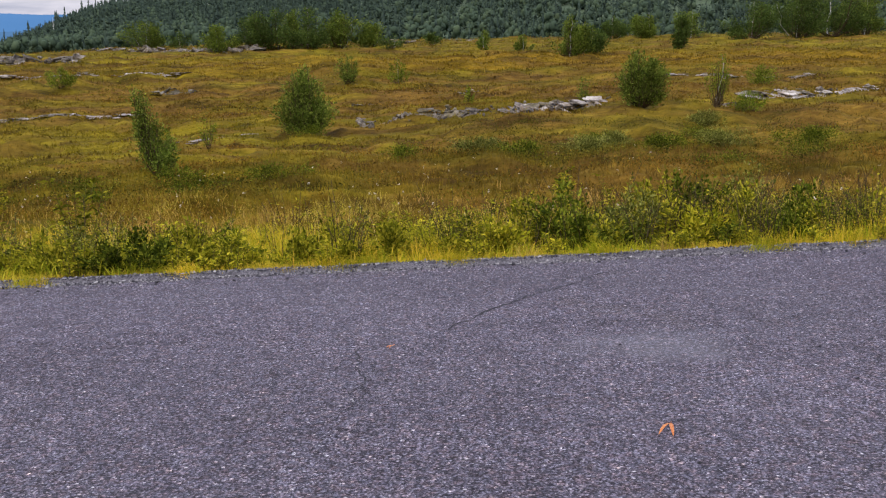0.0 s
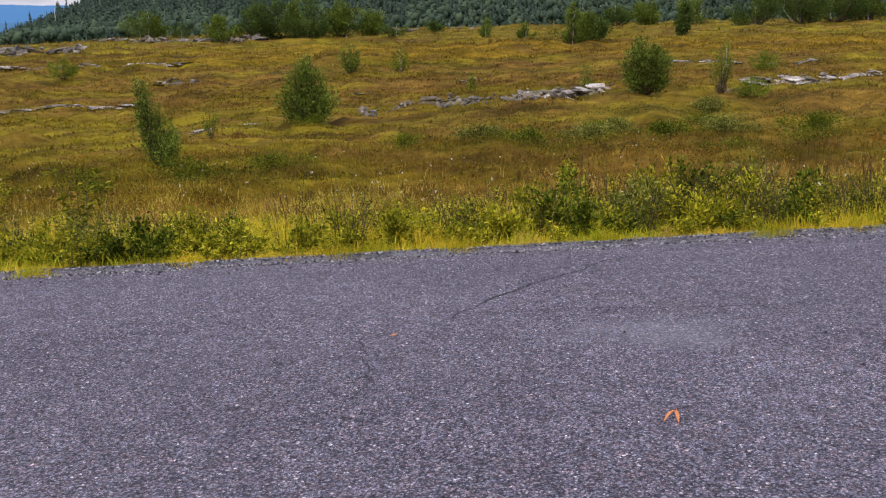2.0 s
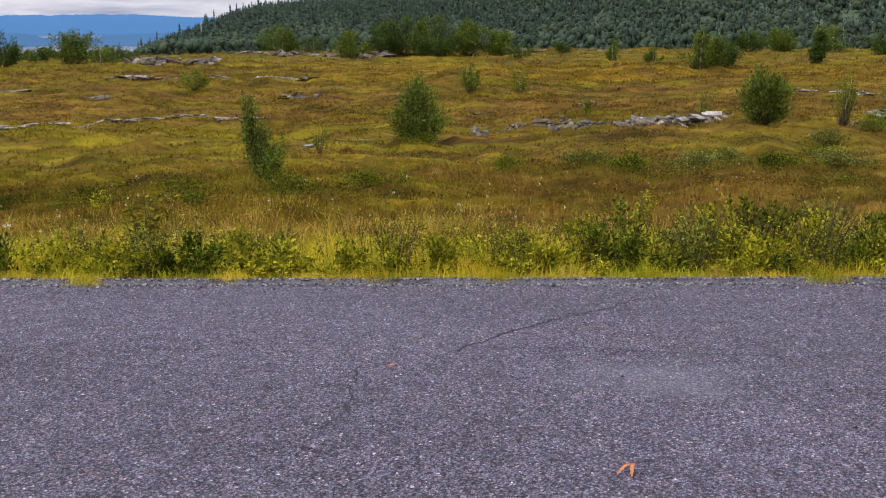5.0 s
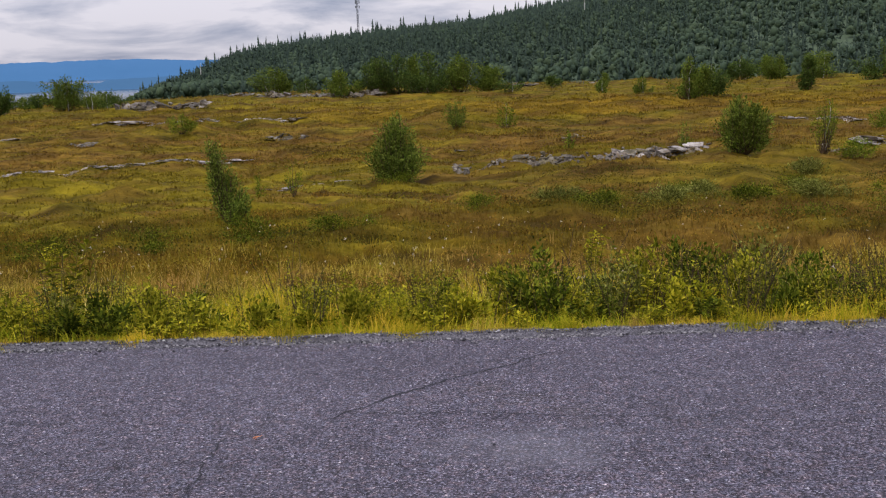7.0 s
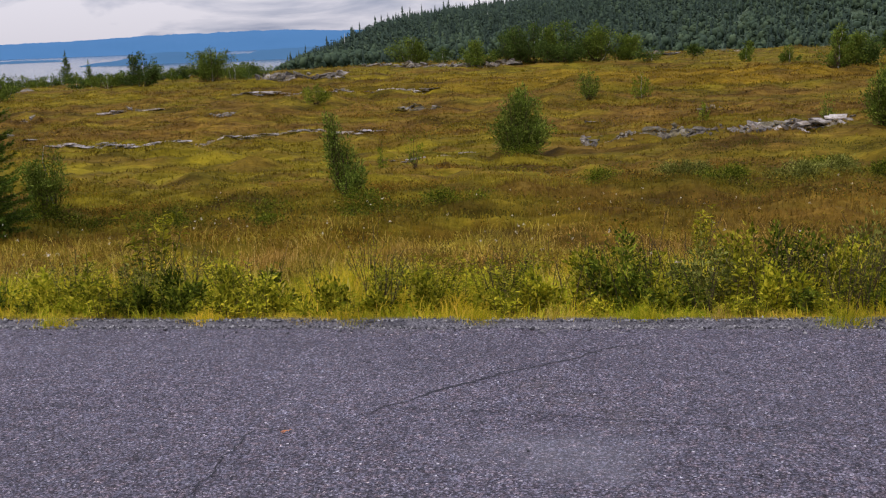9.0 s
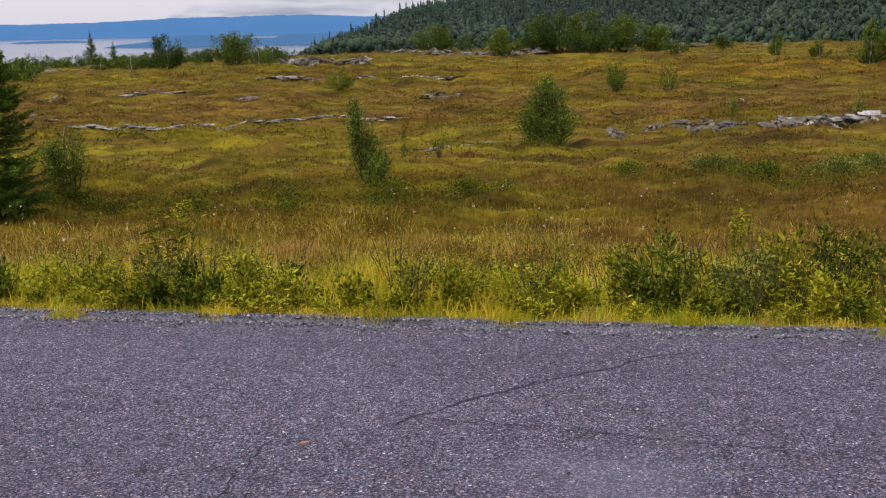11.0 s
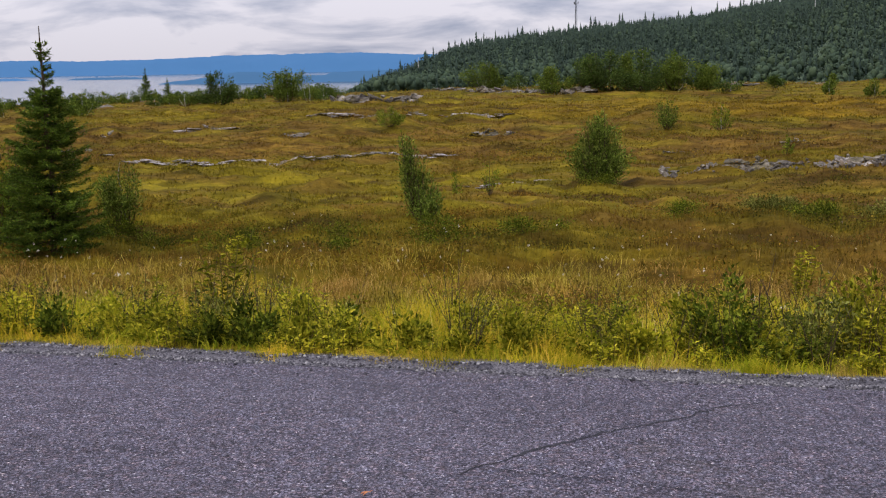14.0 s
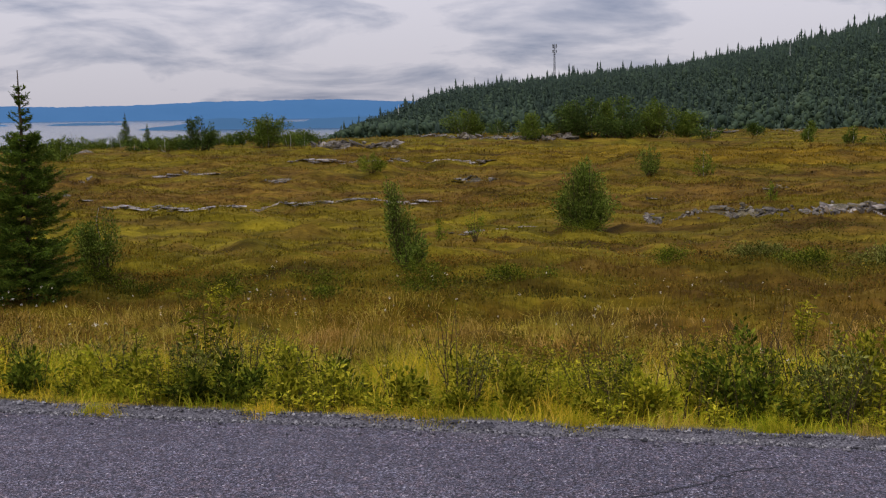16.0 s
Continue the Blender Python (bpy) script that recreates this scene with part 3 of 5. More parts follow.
def shrub(name, label, category, x, y, h, w, seed, leaf_mat, bark, shoots, per, leaf, form=BRUSH, lean=(0.0, 0.0), bare=0.12, thick=0.010, main=6, lumps=0, slim=0.42, low=0.22, group="", upright=1.0, trunk=False, fan=0.5):
    """A shrub or small tree: shoots that fan out from the base to fill the outline, with leaves along them.
    form: width of the crown by height, low: where the lowest shoots end, lumps: number of rounded masses in the crown."""
    rng = np.random.default_rng(seed)
    root = thing(name, label, category, x, y, group=group)
    heads = []
    for _ in range(lumps):
        q, a = rng.uniform(low + 0.08, 0.94), rng.uniform(0, 2 * math.pi)
        heads.append((q, a, rng.uniform(0.35, 0.9)))
    fine, where, aims = [], [], []
    k = np.linspace(0, 1, 6)[:, None]
    for s in range(shoots):
        q, a = low + (1 - low) * rng.random() ** 0.8, rng.uniform(0, 2 * math.pi)
        share = math.sqrt(rng.uniform(0.15, 1.0))
        if s == 0:
            q, share = 1.0, 0.3
        elif heads:
            hq, ha, hs = heads[rng.integers(lumps)]
            q, a, share = min(1.0, max(low, hq + rng.normal() * 0.065)), ha + rng.normal() * 0.36, min(1.0, abs(hs + rng.normal() * 0.16))
        r = w / 2 * lerp_table(q, form) * share
        end = np.array([math.cos(a) * r + lean[0] * h * q ** 2.0, math.sin(a) * r + lean[1] * h * q ** 2.0, h * q])
        foot = np.array([math.cos(a), math.sin(a), 0]) * 0.06 * w * rng.random()
        reach = end - foot
        pts = foot + reach * np.concatenate([k ** fan, k ** fan, k], 1)
        pts[1:-1] += rng.normal(size=(4, 3)) * 0.018 * h
        pts[0, 2] = -0.06
        if s < main:
            v, t = tube(pts, thick * h * (1 - 0.85 * k[:, 0]) * (1.0 if s else 1.3), 5)
            part("trunk" if trunk and s == 0 else "stem", tri_mesh("stem", v, t, bark if s < 2 or bark is STEM else TWIG_BARK, flat=False), root)
        else:
            fine.append(tube(pts[::1 if h > 1 else 2], np.linspace(0.55, 0.1, 6)[::1 if h > 1 else 2] * thick * h, 3))
        n = max(3, int(per * rng.gamma(2.2, 0.45)))
        f = bare + (0.995 - bare) * rng.beta(1.35, 1.0, n)
        i = np.minimum(4, (f * 5).astype(int))
        at = pts[i] + (pts[i + 1] - pts[i]) * (f * 5 - i)[:, None]
        off = rng.normal(size=(n, 3)) * [1, 1, 0.8] * (0.040 * w + 0.012 * h)
        where.append(at + off * (1.2 - 0.55 * f)[:, None])
        out = off / (np.linalg.norm(off, axis=1, keepdims=True) + 1e-9)
        aims.append(out * 0.8 + (reach / (np.linalg.norm(reach) + 1e-9)) * 0.9 * upright)
    if fine:
        tagged(part("branching", tri_mesh("branching", *merged(fine), STEM if bark is STEM else TWIG_BARK, flat=False), root), kind="stuff")
    where = np.concatenate(where)
    where[:, 2] = np.maximum(where[:, 2], 0.02 * h)
    part("crown", tri_mesh("crown", *leaves(rng, where, leaf, leaf * slim, 0.35, np.concatenate(aims)), leaf_mat), root)
    return root


def blades(name, label, category, xy, z, height, width, bend, material, seed, kind="stuff"):
    """Grass: bent, tapering blades at the places, all one mesh."""
    rng = np.random.default_rng(seed)
    n = len(xy)
    a = rng.uniform(0, 2 * math.pi, n)
    la = rng.uniform(0, 2 * math.pi, n) * 0.55 + 6.0 * np.sin(xy[:, 0] * 2.1 + 3 * np.sin(xy[:, 1] * 1.7)) 
    a = np.where(np.cos(a) < 0, a + math.pi, a)
    side = np.stack([np.cos(a), np.sin(a), 0 * a], 1) * (width / 2)[:, None]
    lean = np.stack([np.cos(la), np.sin(la), 0 * la], 1) * (bend * height * rng.uniform(0.15, 1.0, n))[:, None]
    base = np.concatenate([xy, z[:, None] - 0.03], 1)
    upv = np.stack([0 * height, 0 * height, height], 1)
    mid = base + upv * 0.55 + lean * 0.3
    top = base + upv * (1 - 0.12 * bend)[:, None] + lean
    verts = np.stack([base - side, base + side, mid + side * 0.8, mid - side * 0.8, top], 1).reshape(-1, 3)
    i = np.arange(n)[:, None] * 5
    tris = np.concatenate([i + [0, 1, 2], i + [0, 2, 3], i + [3, 2, 4]])
    me = tri_mesh(name, verts, tris, material, flat=False)
    # a sward is lit as a soft whole: the blades share the lie of the ground
    face = np.stack([np.sin(a), -np.cos(a), 0 * a], 1) * 0.45 + rng.normal(size=(n, 3)) * 0.22 + [0, 0, 1.0]
    face /= np.linalg.norm(face, axis=1, keepdims=True)
    me.normals_split_custom_set_from_vertices(np.repeat(face, 5, axis=0))
    return tagged(new(name, me), label, category, kind=kind)


def field(rng, n, x0, x1, y0, y1, keep=None):
    """Scattered places with their heights; keep(x, y) is the share that stays."""
    xy = np.stack([rng.uniform(x0, x1, n), rng.uniform(y0, y1, n)], 1)
    if keep:
        xy = xy[np.array([rng.random() < keep(x, y) for x, y in xy])]
    return xy, np.array([ground_z(x, y) for x, y in xy])


def in_view(x, y, margin=3.0):
    """Between the outer lines of sight of the whole walk."""
    return -0.86 * (y - 1) - margin < x - 1 < 0.43 * (y - 0) + margin


def patches(x, y, scale, seed, lo, hi):
    return smooth(lo, hi, noise.noise(Vector((x * scale, y * scale, seed))))

# ---------------------------------------------------------------- bushes and trees on the bog
shrub("willow_bush", "dense green willow bush with a pointed top on the bog", "bush", -4.25, 34.4, 2.3, 2.25, 11, WILLOW, TWIG_BARK, 150, 58, 0.115, BRUSH, lean=(0.05, 0.0), main=10, lumps=24, slim=0.36)
shrub("birch_bush", "tall thin leaning birch bush with a few yellow leaves", "bush", -6.05, 23.2, 1.95, 1.2, 12, WILLOW, TWIG_BARK, 80, 52, 0.080, COLUMN, lean=(-0.23, 0.0), main=7, low=0.12, lumps=18, slim=0.38)
shrub("willow_bush", "rounded green willow bush beside the rock ledge", "bush", 6.78, 36.2, 1.8, 1.95, 13, WILLOW, TWIG_BARK, 130, 54, 0.115, BROOM, lean=(-0.04, 0.0), main=10, lumps=22, slim=0.36)
shrub("birch_bush", "small open birch with a pale crooked trunk", "bush", 9.11, 35.6, 1.75, 0.95, 14, BIRCH_LEAF, BIRCH_BARK, 30, 36, 0.075, DOME, lean=(0.1, 0), bare=0.35, low=0.40, thick=0.014, main=3, trunk=True)
shrub("willow_bush", "small green willow bush on brown heath", "bush", -4.38, 53.0, 1.35, 1.35, 15, WILLOW, TWIG_BARK, 50, 34, 0.10, BROOM, main=6)
shrub("birch_bush", "small pale green birch bush with a light stem", "bush", -1.93, 53.7, 1.25, 1.2, 16, BIRCH_LEAF, BIRCH_BARK, 36, 24, 0.095, BROOM, bare=0.3, main=5)
shrub("birch_bush", "low light green birch bush on heath", "bush", -18.9, 54.7, 0.95, 1.8, 17, BIRCH_LEAF, TWIG_BARK, 40, 30, 0.10, DOME, main=6)
shrub("birch_bush", "open green birch bush with grey stems", "bush", -13.15, 22.6, 1.6, 1.35, 18, WILLOW, BIRCH_BARK, 70, 46, 0.075, DOME, bare=0.35, low=0.35, main=6, lumps=11)
shrub("dwarf_birch", "dark leafy birch skirt under an open bush", "bush", -13.1, 22.3, 0.6, 1.5, 27, DARK_HERB, TWIG_BARK, 60, 40, 0.055, MAT, main=5)
shrub("grey_willow_shrub", "low silver-grey willow shrub", "bush", 8.07, 32.6, 0.45, 1.5, 19, GREY_WILLOW, TWIG_BARK, 60, 32, 0.065, MAT, main=5)
shrub("birch_bush", "leafy light green willow beside a birch", "bush", 9.9, 34.6, 0.6, 1.5, 20, BIRCH_LEAF, TWIG_BARK, 50, 28, 0.07, DOME, main=5)
shrub("birch_sapling", "tiny upright birch sapling", "bush", 1.15, 41.5, 0.7, 0.5, 21, BIRCH_LEAF, TWIG_BARK, 14, 20, 0.07, BROOM, main=3)
shrub("birch_sapling", "small grey-green sapling beside a willow", "bush", 5.2, 38.6, 0.95, 0.9, 22, WILLOW, TWIG_BARK, 24, 24, 0.075, BROOM, main=4)
shrub("birch_sapling", "thin green sapling on the moss", "bush", -7.6, 30.5, 0.85, 0.5, 23, BIRCH_LEAF, TWIG_BARK, 12, 26, 0.065, BROOM, main=3)
shrub("birch_sapling", "thin green sapling on the moss", "bush", -6.2, 29.0, 0.95, 0.6, 24, BIRCH_LEAF, TWIG_BARK, 14, 26, 0.065, BROOM, main=3)
shrub("birch_bush", "low green birch bush on heath", "bush", 15.0, 50.5, 0.9, 2.1, 25, BIRCH_LEAF, TWIG_BARK, 45, 30, 0.10, DOME, main=6)
shrub("birch_bush", "dark leafy bush beside the spruce", "bush", -14.9, 20.6, 2.5, 2.0, 26, DARK_HERB, TWIG_BARK, 110, 50, 0.090, DOME, main=7, lumps=14, low=0.15)
for n, (x, y, h, w) in enumerate(((2.0, 26.0, 0.42, 2.4), (3.6, 26.5, 0.50, 2.4), (1.0, 27.4, 0.35, 1.8), (5.6, 26.4, 0.45, 2.2), (4.4, 28.0, 0.35, 2.2), (7.4, 27.2, 0.45, 2.4), (9.4, 27.8, 0.45, 2.4))):
    shrub("grey_willow_shrub", "low spreading grey-green willow shrub", "bush", x, y, h, w, 40 + n, GREY_WILLOW if n % 3 else DARK_HERB, TWIG_BARK, 90, 34, 0.060, MAT, main=5, lumps=9, group="willow shrubs on the bog")
for n, (x, y, h, w) in enumerate(((-9.6, 21.4, 0.35, 2.4), (-7.4, 21.6, 0.3, 2.2), (-4.6, 20.4, 0.25, 2.2), (-5.5, 22.6, 0.40, 2.2), (-3.2, 21.0, 0.25, 2.0), (-14.2, 20.4, 0.5, 1.6), (6.2, 23.0, 0.35, 2.4), (8.6, 24.5, 0.4, 2.6), (-11.4, 21.2, 0.35, 2.0),
                                  (4.6, 29.5, 0.3, 2.4), (7.0, 30.5, 0.3, 2.6), (10.5, 29.0, 0.35, 2.6), (-4.2, 33.4, 0.3, 2.4), (-1.0, 26.0, 0.25, 2.2), (-13.0, 21.0, 0.4, 1.8), (-8.5, 19.6, 0.3, 1.8), (-6.4, 19.2, 0.28, 1.6))):
    shrub("dwarf_birch", "low dark green dwarf birch thicket", "bush", x, y, h, w, 60 + n, DARK_HERB, TWIG_BARK, 70, 26, 0.048, MAT, main=4, lumps=7, group="dwarf birch thickets")

# trees along the rise
RISE = (
    (-24.2, 91.4, 2.3, 3.4, RISE_LIGHT, "rounded light green mountain birch"), (-16.4, 82.2, 2.1, 2.8, RISE_LIGHT, "mountain birch with a pale forked trunk"),
    (-12.3, 83.4, 3.0, 3.9, RISE_LEAF, "dense dark green mountain birch"), (-9.5, 82.0, 3.1, 4.2, RISE_LEAF, "dense dark green mountain birch"),
    (-7.3, 83.3, 2.8, 3.5, RISE_LIGHT, "spreading mountain birch with a white trunk"), (-3.0, 79.5, 0.9, 2.4, RISE_LEAF, "low dark birch scrub"),
    (3.4, 80.7, 1.1, 1.7, RISE_LIGHT, "yellowish low birch scrub"), (8.4, 68.3, 2.5, 2.5, RISE_LIGHT, "young bright green birch on the bog edge"),
    (10.1, 71.2, 1.7, 1.9, RISE_LEAF, "young dark green birch on the bog edge"), (16.3, 73.2, 2.4, 1.2, RISE_LEAF, "slender upright young birch"),
    (19.2, 98.9, 2.2, 3.7, RISE_LIGHT, "rounded light green mountain birch"), (24.7, 86.0, 3.0, 4.4, RISE_LEAF, "mountain birch with a white forked trunk"),
    (29.6, 90.0, 4.0, 5.2, RISE_LEAF, "dark mountain birch with slanting white trunks"), (33.0, 91.5, 4.6, 5.4, RISE_LEAF, "dark mountain birch with slanting white trunks"),
    (36.4, 93.2, 4.0, 4.8, RISE_LIGHT, "spreading green mountain birch"), (41.0, 93.0, 4.2, 5.0, RISE_LEAF, "dense dark green mountain birch"),
    (6.0, 76.4, 1.2, 1.3, RISE_LIGHT, "small green birch with a pale stem"), (3.3, 77.4, 1.1, 1.1, RISE_LIGHT, "small yellow-green birch"),
    (-37.5, 80.2, 2.5, 3.8, RISE_LIGHT, "rounded bright birch on the rise"), (-40.3, 74.4, 2.4, 2.8, RISE_LEAF, "open bushy birch with grey stems"),
    (-44.5, 76.5, 1.1, 2.8, RISE_LIGHT, "low green birch scrub"), (-46.4, 66.1, 1.7, 2.6, RISE_LIGHT, "rounded bright green birch bush"),
    (-33.1, 77.5, 1.1, 3.2, RISE_LEAF, "low spreading willow scrub"), (-35.0, 79.0, 1.3, 2.4, RISE_LIGHT, "low green birch scrub"), (-21.5, 92.0, 1.5, 2.6, RISE_LEAF, "dark mountain birch scrub"),
    (-14.3, 84.5, 2.4, 2.6, RISE_LEAF, "dense dark green mountain birch"), (-5.2, 84.5, 2.0, 2.6, RISE_LIGHT, "spreading mountain birch with a white trunk"), (-10.9, 84.2, 2.9, 3.0, RISE_LIGHT, "tall light green mountain birch"),
    (-0.5, 88.0, 1.0, 2.2, RISE_LEAF, "low dark birch scrub"), (12.5, 92.0, 1.6, 2.6, RISE_LIGHT, "low green birch scrub"), (15.5, 96.0, 2.0, 3.0, RISE_LEAF, "rounded green mountain birch"), (22.0, 95.0, 2.4, 3.2, RISE_LIGHT, "rounded light green mountain birch"),
)
for n, (x, y, h, w, mat, text) in enumerate(RISE):
    shrub("mountain_birch", text + " on the rise" if "rise" not in text and "edge" not in text else text, "tree", x, y, h * 1.02, w * 1.35, 100 + n, mat, BIRCH_BARK, 46 if h > 1.6 else 24, int(30 + 6 * h * w), 0.16 if h > 1.6 else 0.12,
          DOME, bare=0.22, thick=0.012, main=5, lumps=11 if h > 1.6 else 5, low=0.16 if h > 1.6 else 0.12, slim=0.6, group="trees on the rise", upright=0.8)
rnd = random.Random(5)
for n in range(92):
    a = radians(-43 + 19.5 * (n + rnd.random()) / 92)
    r = rnd.uniform(88, 128)
    h = rnd.uniform(0.7, 1.35) * (1 if n % 5 else 1.35)
    shrub("mountain_birch", "scrubby mountain birch behind the rise above the lake", "tree", 1 + r * math.sin(a), 1 + r * math.cos(a), h, h * rnd.uniform(1.7, 2.8), 200 + n, RISE_LEAF if n % 2 else RISE_LIGHT, BIRCH_BARK,
          16, 36, 0.16, DOME, main=3, lumps=5, low=0.1, slim=0.6, group="trees behind the rise", upright=0.8)


def spruce(x, y, h, w, seed, label, lean=(0.0, 0.0), density=1.0):
    """A young spruce: straight stem, whorls of drooping boughs with needle sprays, a long thin leader."""
    rng = np.random.default_rng(seed)
    root = thing("spruce_tree", label, "tree", x, y)
    k = np.linspace(0, 1, 14)[:, None]
    stem = np.array([0, 0, h]) * k + np.array([lean[0], lean[1], 0]) * h * k + np.concatenate([rng.normal(size=(14, 2)) * 0.006 * h, np.zeros((14, 1))], 1)
    stem[0, 2] = -0.1
    v, t = tube(stem, 0.014 * h * (1 - k[:, 0]) ** 0.8 + 0.008, 7)
    part("trunk", tri_mesh("trunk", v, t, TWIG_BARK, flat=False), root)
    boughs, spots, aims = [], [], []
    z = 0.07 * h
    while z < h * 0.985:
        q = z / h
        full = (1 - q / 0.82) ** 0.62 * (0.75 + 0.25 * smooth(0.0, 0.16, q)) if q < 0.74 else 0.34 * (1 - q) ** 0.5
        n = int((12 if q < 0.74 else 5) * density)
        if q > 0.92:
            n = 3 if q < 0.95 else 0
        for _ in range(n):
            a = rng.uniform(0, 2 * math.pi)
            ln = w / 2 * full * rng.uniform(0.65, 1.2)
            rise = 0.55 if q > 0.74 else rng.uniform(-0.38, -0.05) + 0.55 * q
            m = np.linspace(0, 1, 7)[:, None]
            out = np.array([math.cos(a), math.sin(a), 0.0])
            at = np.array([lean[0], lean[1], 0]) * z + np.array([0, 0, z + rng.normal() * 0.02])
            b = at + out * ln * m + np.array([0, 0, ln]) * (rise * m - 0.22 * m * (1 - m) + 0.12 * m ** 3)
            boughs.append(tube(b, np.linspace(0.009, 0.002, 7), 3))
            cnt = int(ln * (190 if q < 0.74 else 110) * density) + 6
            f = rng.uniform(0.12 if q > 0.15 else 0.4, 1.0, cnt)
            side = np.array([-out[1], out[0], 0])
            s = rng.uniform(-1, 1, cnt)
            p = at + out * ln * f[:, None] + np.array([0, 0, ln]) * (rise * f - 0.22 * f * (1 - f) + 0.12 * f ** 3)[:, None]
            p = p + side * (s * ln * 0.30 * (1.05 - f))[:, None] + rng.normal(size=(cnt, 3)) * 0.012
            p[:, 2] -= np.abs(s) * 0.05 * ln
            spots.append(p)
            aims.append(out * 0.8 + side * (np.sign(s) * 0.7)[:, None] + np.array([0, 0, 0.15 if q < 0.74 else 0.6]))
        z += rng.uniform(0.10, 0.15) * (1.0 if q < 0.74 else 1.25)
    v, t = merged(boughs)
    tagged(part("branching", tri_mesh("branching", v, t, TWIG_BARK, flat=False), root), kind="stuff")
    v, t = leaves(rng, np.concatenate(spots), 0.085, 0.024, 0.5, np.concatenate(aims))
    part("needles", tri_mesh("needles", v, t, NEEDLE), root)
    return root


spruce(-12.55, 19.35, 4.52, 2.35, 31, "young dark green spruce with a long bare leader", lean=(0.018, 0.0), density=1.0)
spruce(-79.5, 124.0, 4.4, 2.2, 32, "small dark spruce among birches above the lake", density=0.8)
spruce(-75.0, 122.0, 3.2, 1.7, 33, "small dark spruce among birches above the lake", density=0.8)

# ---------------------------------------------------------------- the wooded hill


def conifer_shape(rng, girth=0.15, tiers=5):
    """A slim fir of ragged tiers, one unit high."""
    out = []
    for k in range(tiers):
        z0, z1 = 0.08 + 0.80 * k / tiers, 0.08 + 0.80 * (k + 1.6) / tiers
        r = girth * (1 - 0.8 * k / tiers) * rng.uniform(0.85, 1.15)
        a = np.arange(7) * 2 * math.pi / 7 + rng.uniform(0, 1)
        rr = r * rng.uniform(0.35, 1.35, 7)
        v = np.concatenate([np.stack([rr * np.cos(a), rr * np.sin(a), z0 + rng.uniform(-0.04, 0.04, 7)], 1), [[0, 0, min(1.0, z1)]]])
        t = np.array([[i, (i + 1) % 7, 7] for i in range(7)])
        out.append((v, t))
    return merged(out)


def ragged_fir_shape(rng, n=30, girth=0.15):
    """A fir of many small drooping sprays round a narrow core, one unit high."""
    z = 0.06 + 0.92 * rng.random(n) ** 1.25
    a = rng.uniform(0, 2 * math.pi, n)
    r = girth * (1 - z) ** 0.8 * rng.uniform(0.35, 1.0, n)
    p = np.stack([r * np.cos(a), r * np.sin(a), z], 1)
    aim = np.stack([np.cos(a), np.sin(a), np.where(z > 0.85, 1.2, -0.25)], 1)
    return merged([conifer_shape(rng, girth * 0.5, 4), leaves(rng, p, 0.115, 0.065, 0.5, aim)])


def broadleaf_shape(rng, n=44, size=0.26, lobes=3):
    """A loose crown of leaf clumps over uneven masses if any, one unit high."""
    g = (1 + 5 ** 0.5) / 2
    cv = np.array([(a, b, 0) for a in (-1, 1) for b in (-g, g)])
    cv = np.concatenate([cv, cv[:, [2, 0, 1]], cv[:, [1, 2, 0]]]) / math.hypot(1, g)
    near = np.linalg.norm(cv[:, None] - cv[None], axis=2) < 1.06
    ct = [(i, j, k) for i in range(12) for j in range(i + 1, 12) for k in range(j + 1, 12) if near[i, j] and near[j, k] and near[i, k]]
    ct = np.array([t if np.dot(np.cross(cv[t[1]] - cv[t[0]], cv[t[2]] - cv[t[0]]), cv[t[0]]) > 0 else t[::-1] for t in ct])
    mass = []
    for q in range(lobes):
        r = rng.uniform(0.15, 0.21)
        c = np.array([rng.normal() * 0.13, rng.normal() * 0.13, (0.38, 0.68, 0.52, 0.6)[q % 4]])
        mass.append((cv * rng.uniform(0.8, 1.15, (12, 1)) * r * np.array([1, 1, 1.35]) + c, ct))
    p = rng.normal(size=(n, 3))
    p /= np.linalg.norm(p, axis=1, keepdims=True)
    p *= rng.uniform(0.45, 1.0, (n, 1)) * [0.36, 0.36, 0.42]
    p[:, 2] += 0.56
    return merged(mass + [leaves(rng, p, size, size * 0.8, 0.6)])


def wood(name, label, shapes, places, heights, material, seed):
    """Many far trees in one mesh."""
    rng = np.random.default_rng(seed)
    pieces = []
    for (x, y), h in zip(places, heights):
        v, t = shapes[rng.integers(len(shapes))]
        a, c = rng.uniform(0, 6.28), h * rng.uniform(0.85, 1.3)
        ca, sa = math.cos(a), math.sin(a)
        w = np.stack([(v[:, 0] * ca - v[:, 1] * sa) * c + x, (v[:, 0] * sa + v[:, 1] * ca) * c + y, v[:, 2] * h + terrain(x, y) - 0.3], 1)
        pieces.append((w, t))
    v, t = merged(pieces)
    return tagged(new(name, tri_mesh(name, v, t, material, flat=False)), label, "forest", kind="stuff")


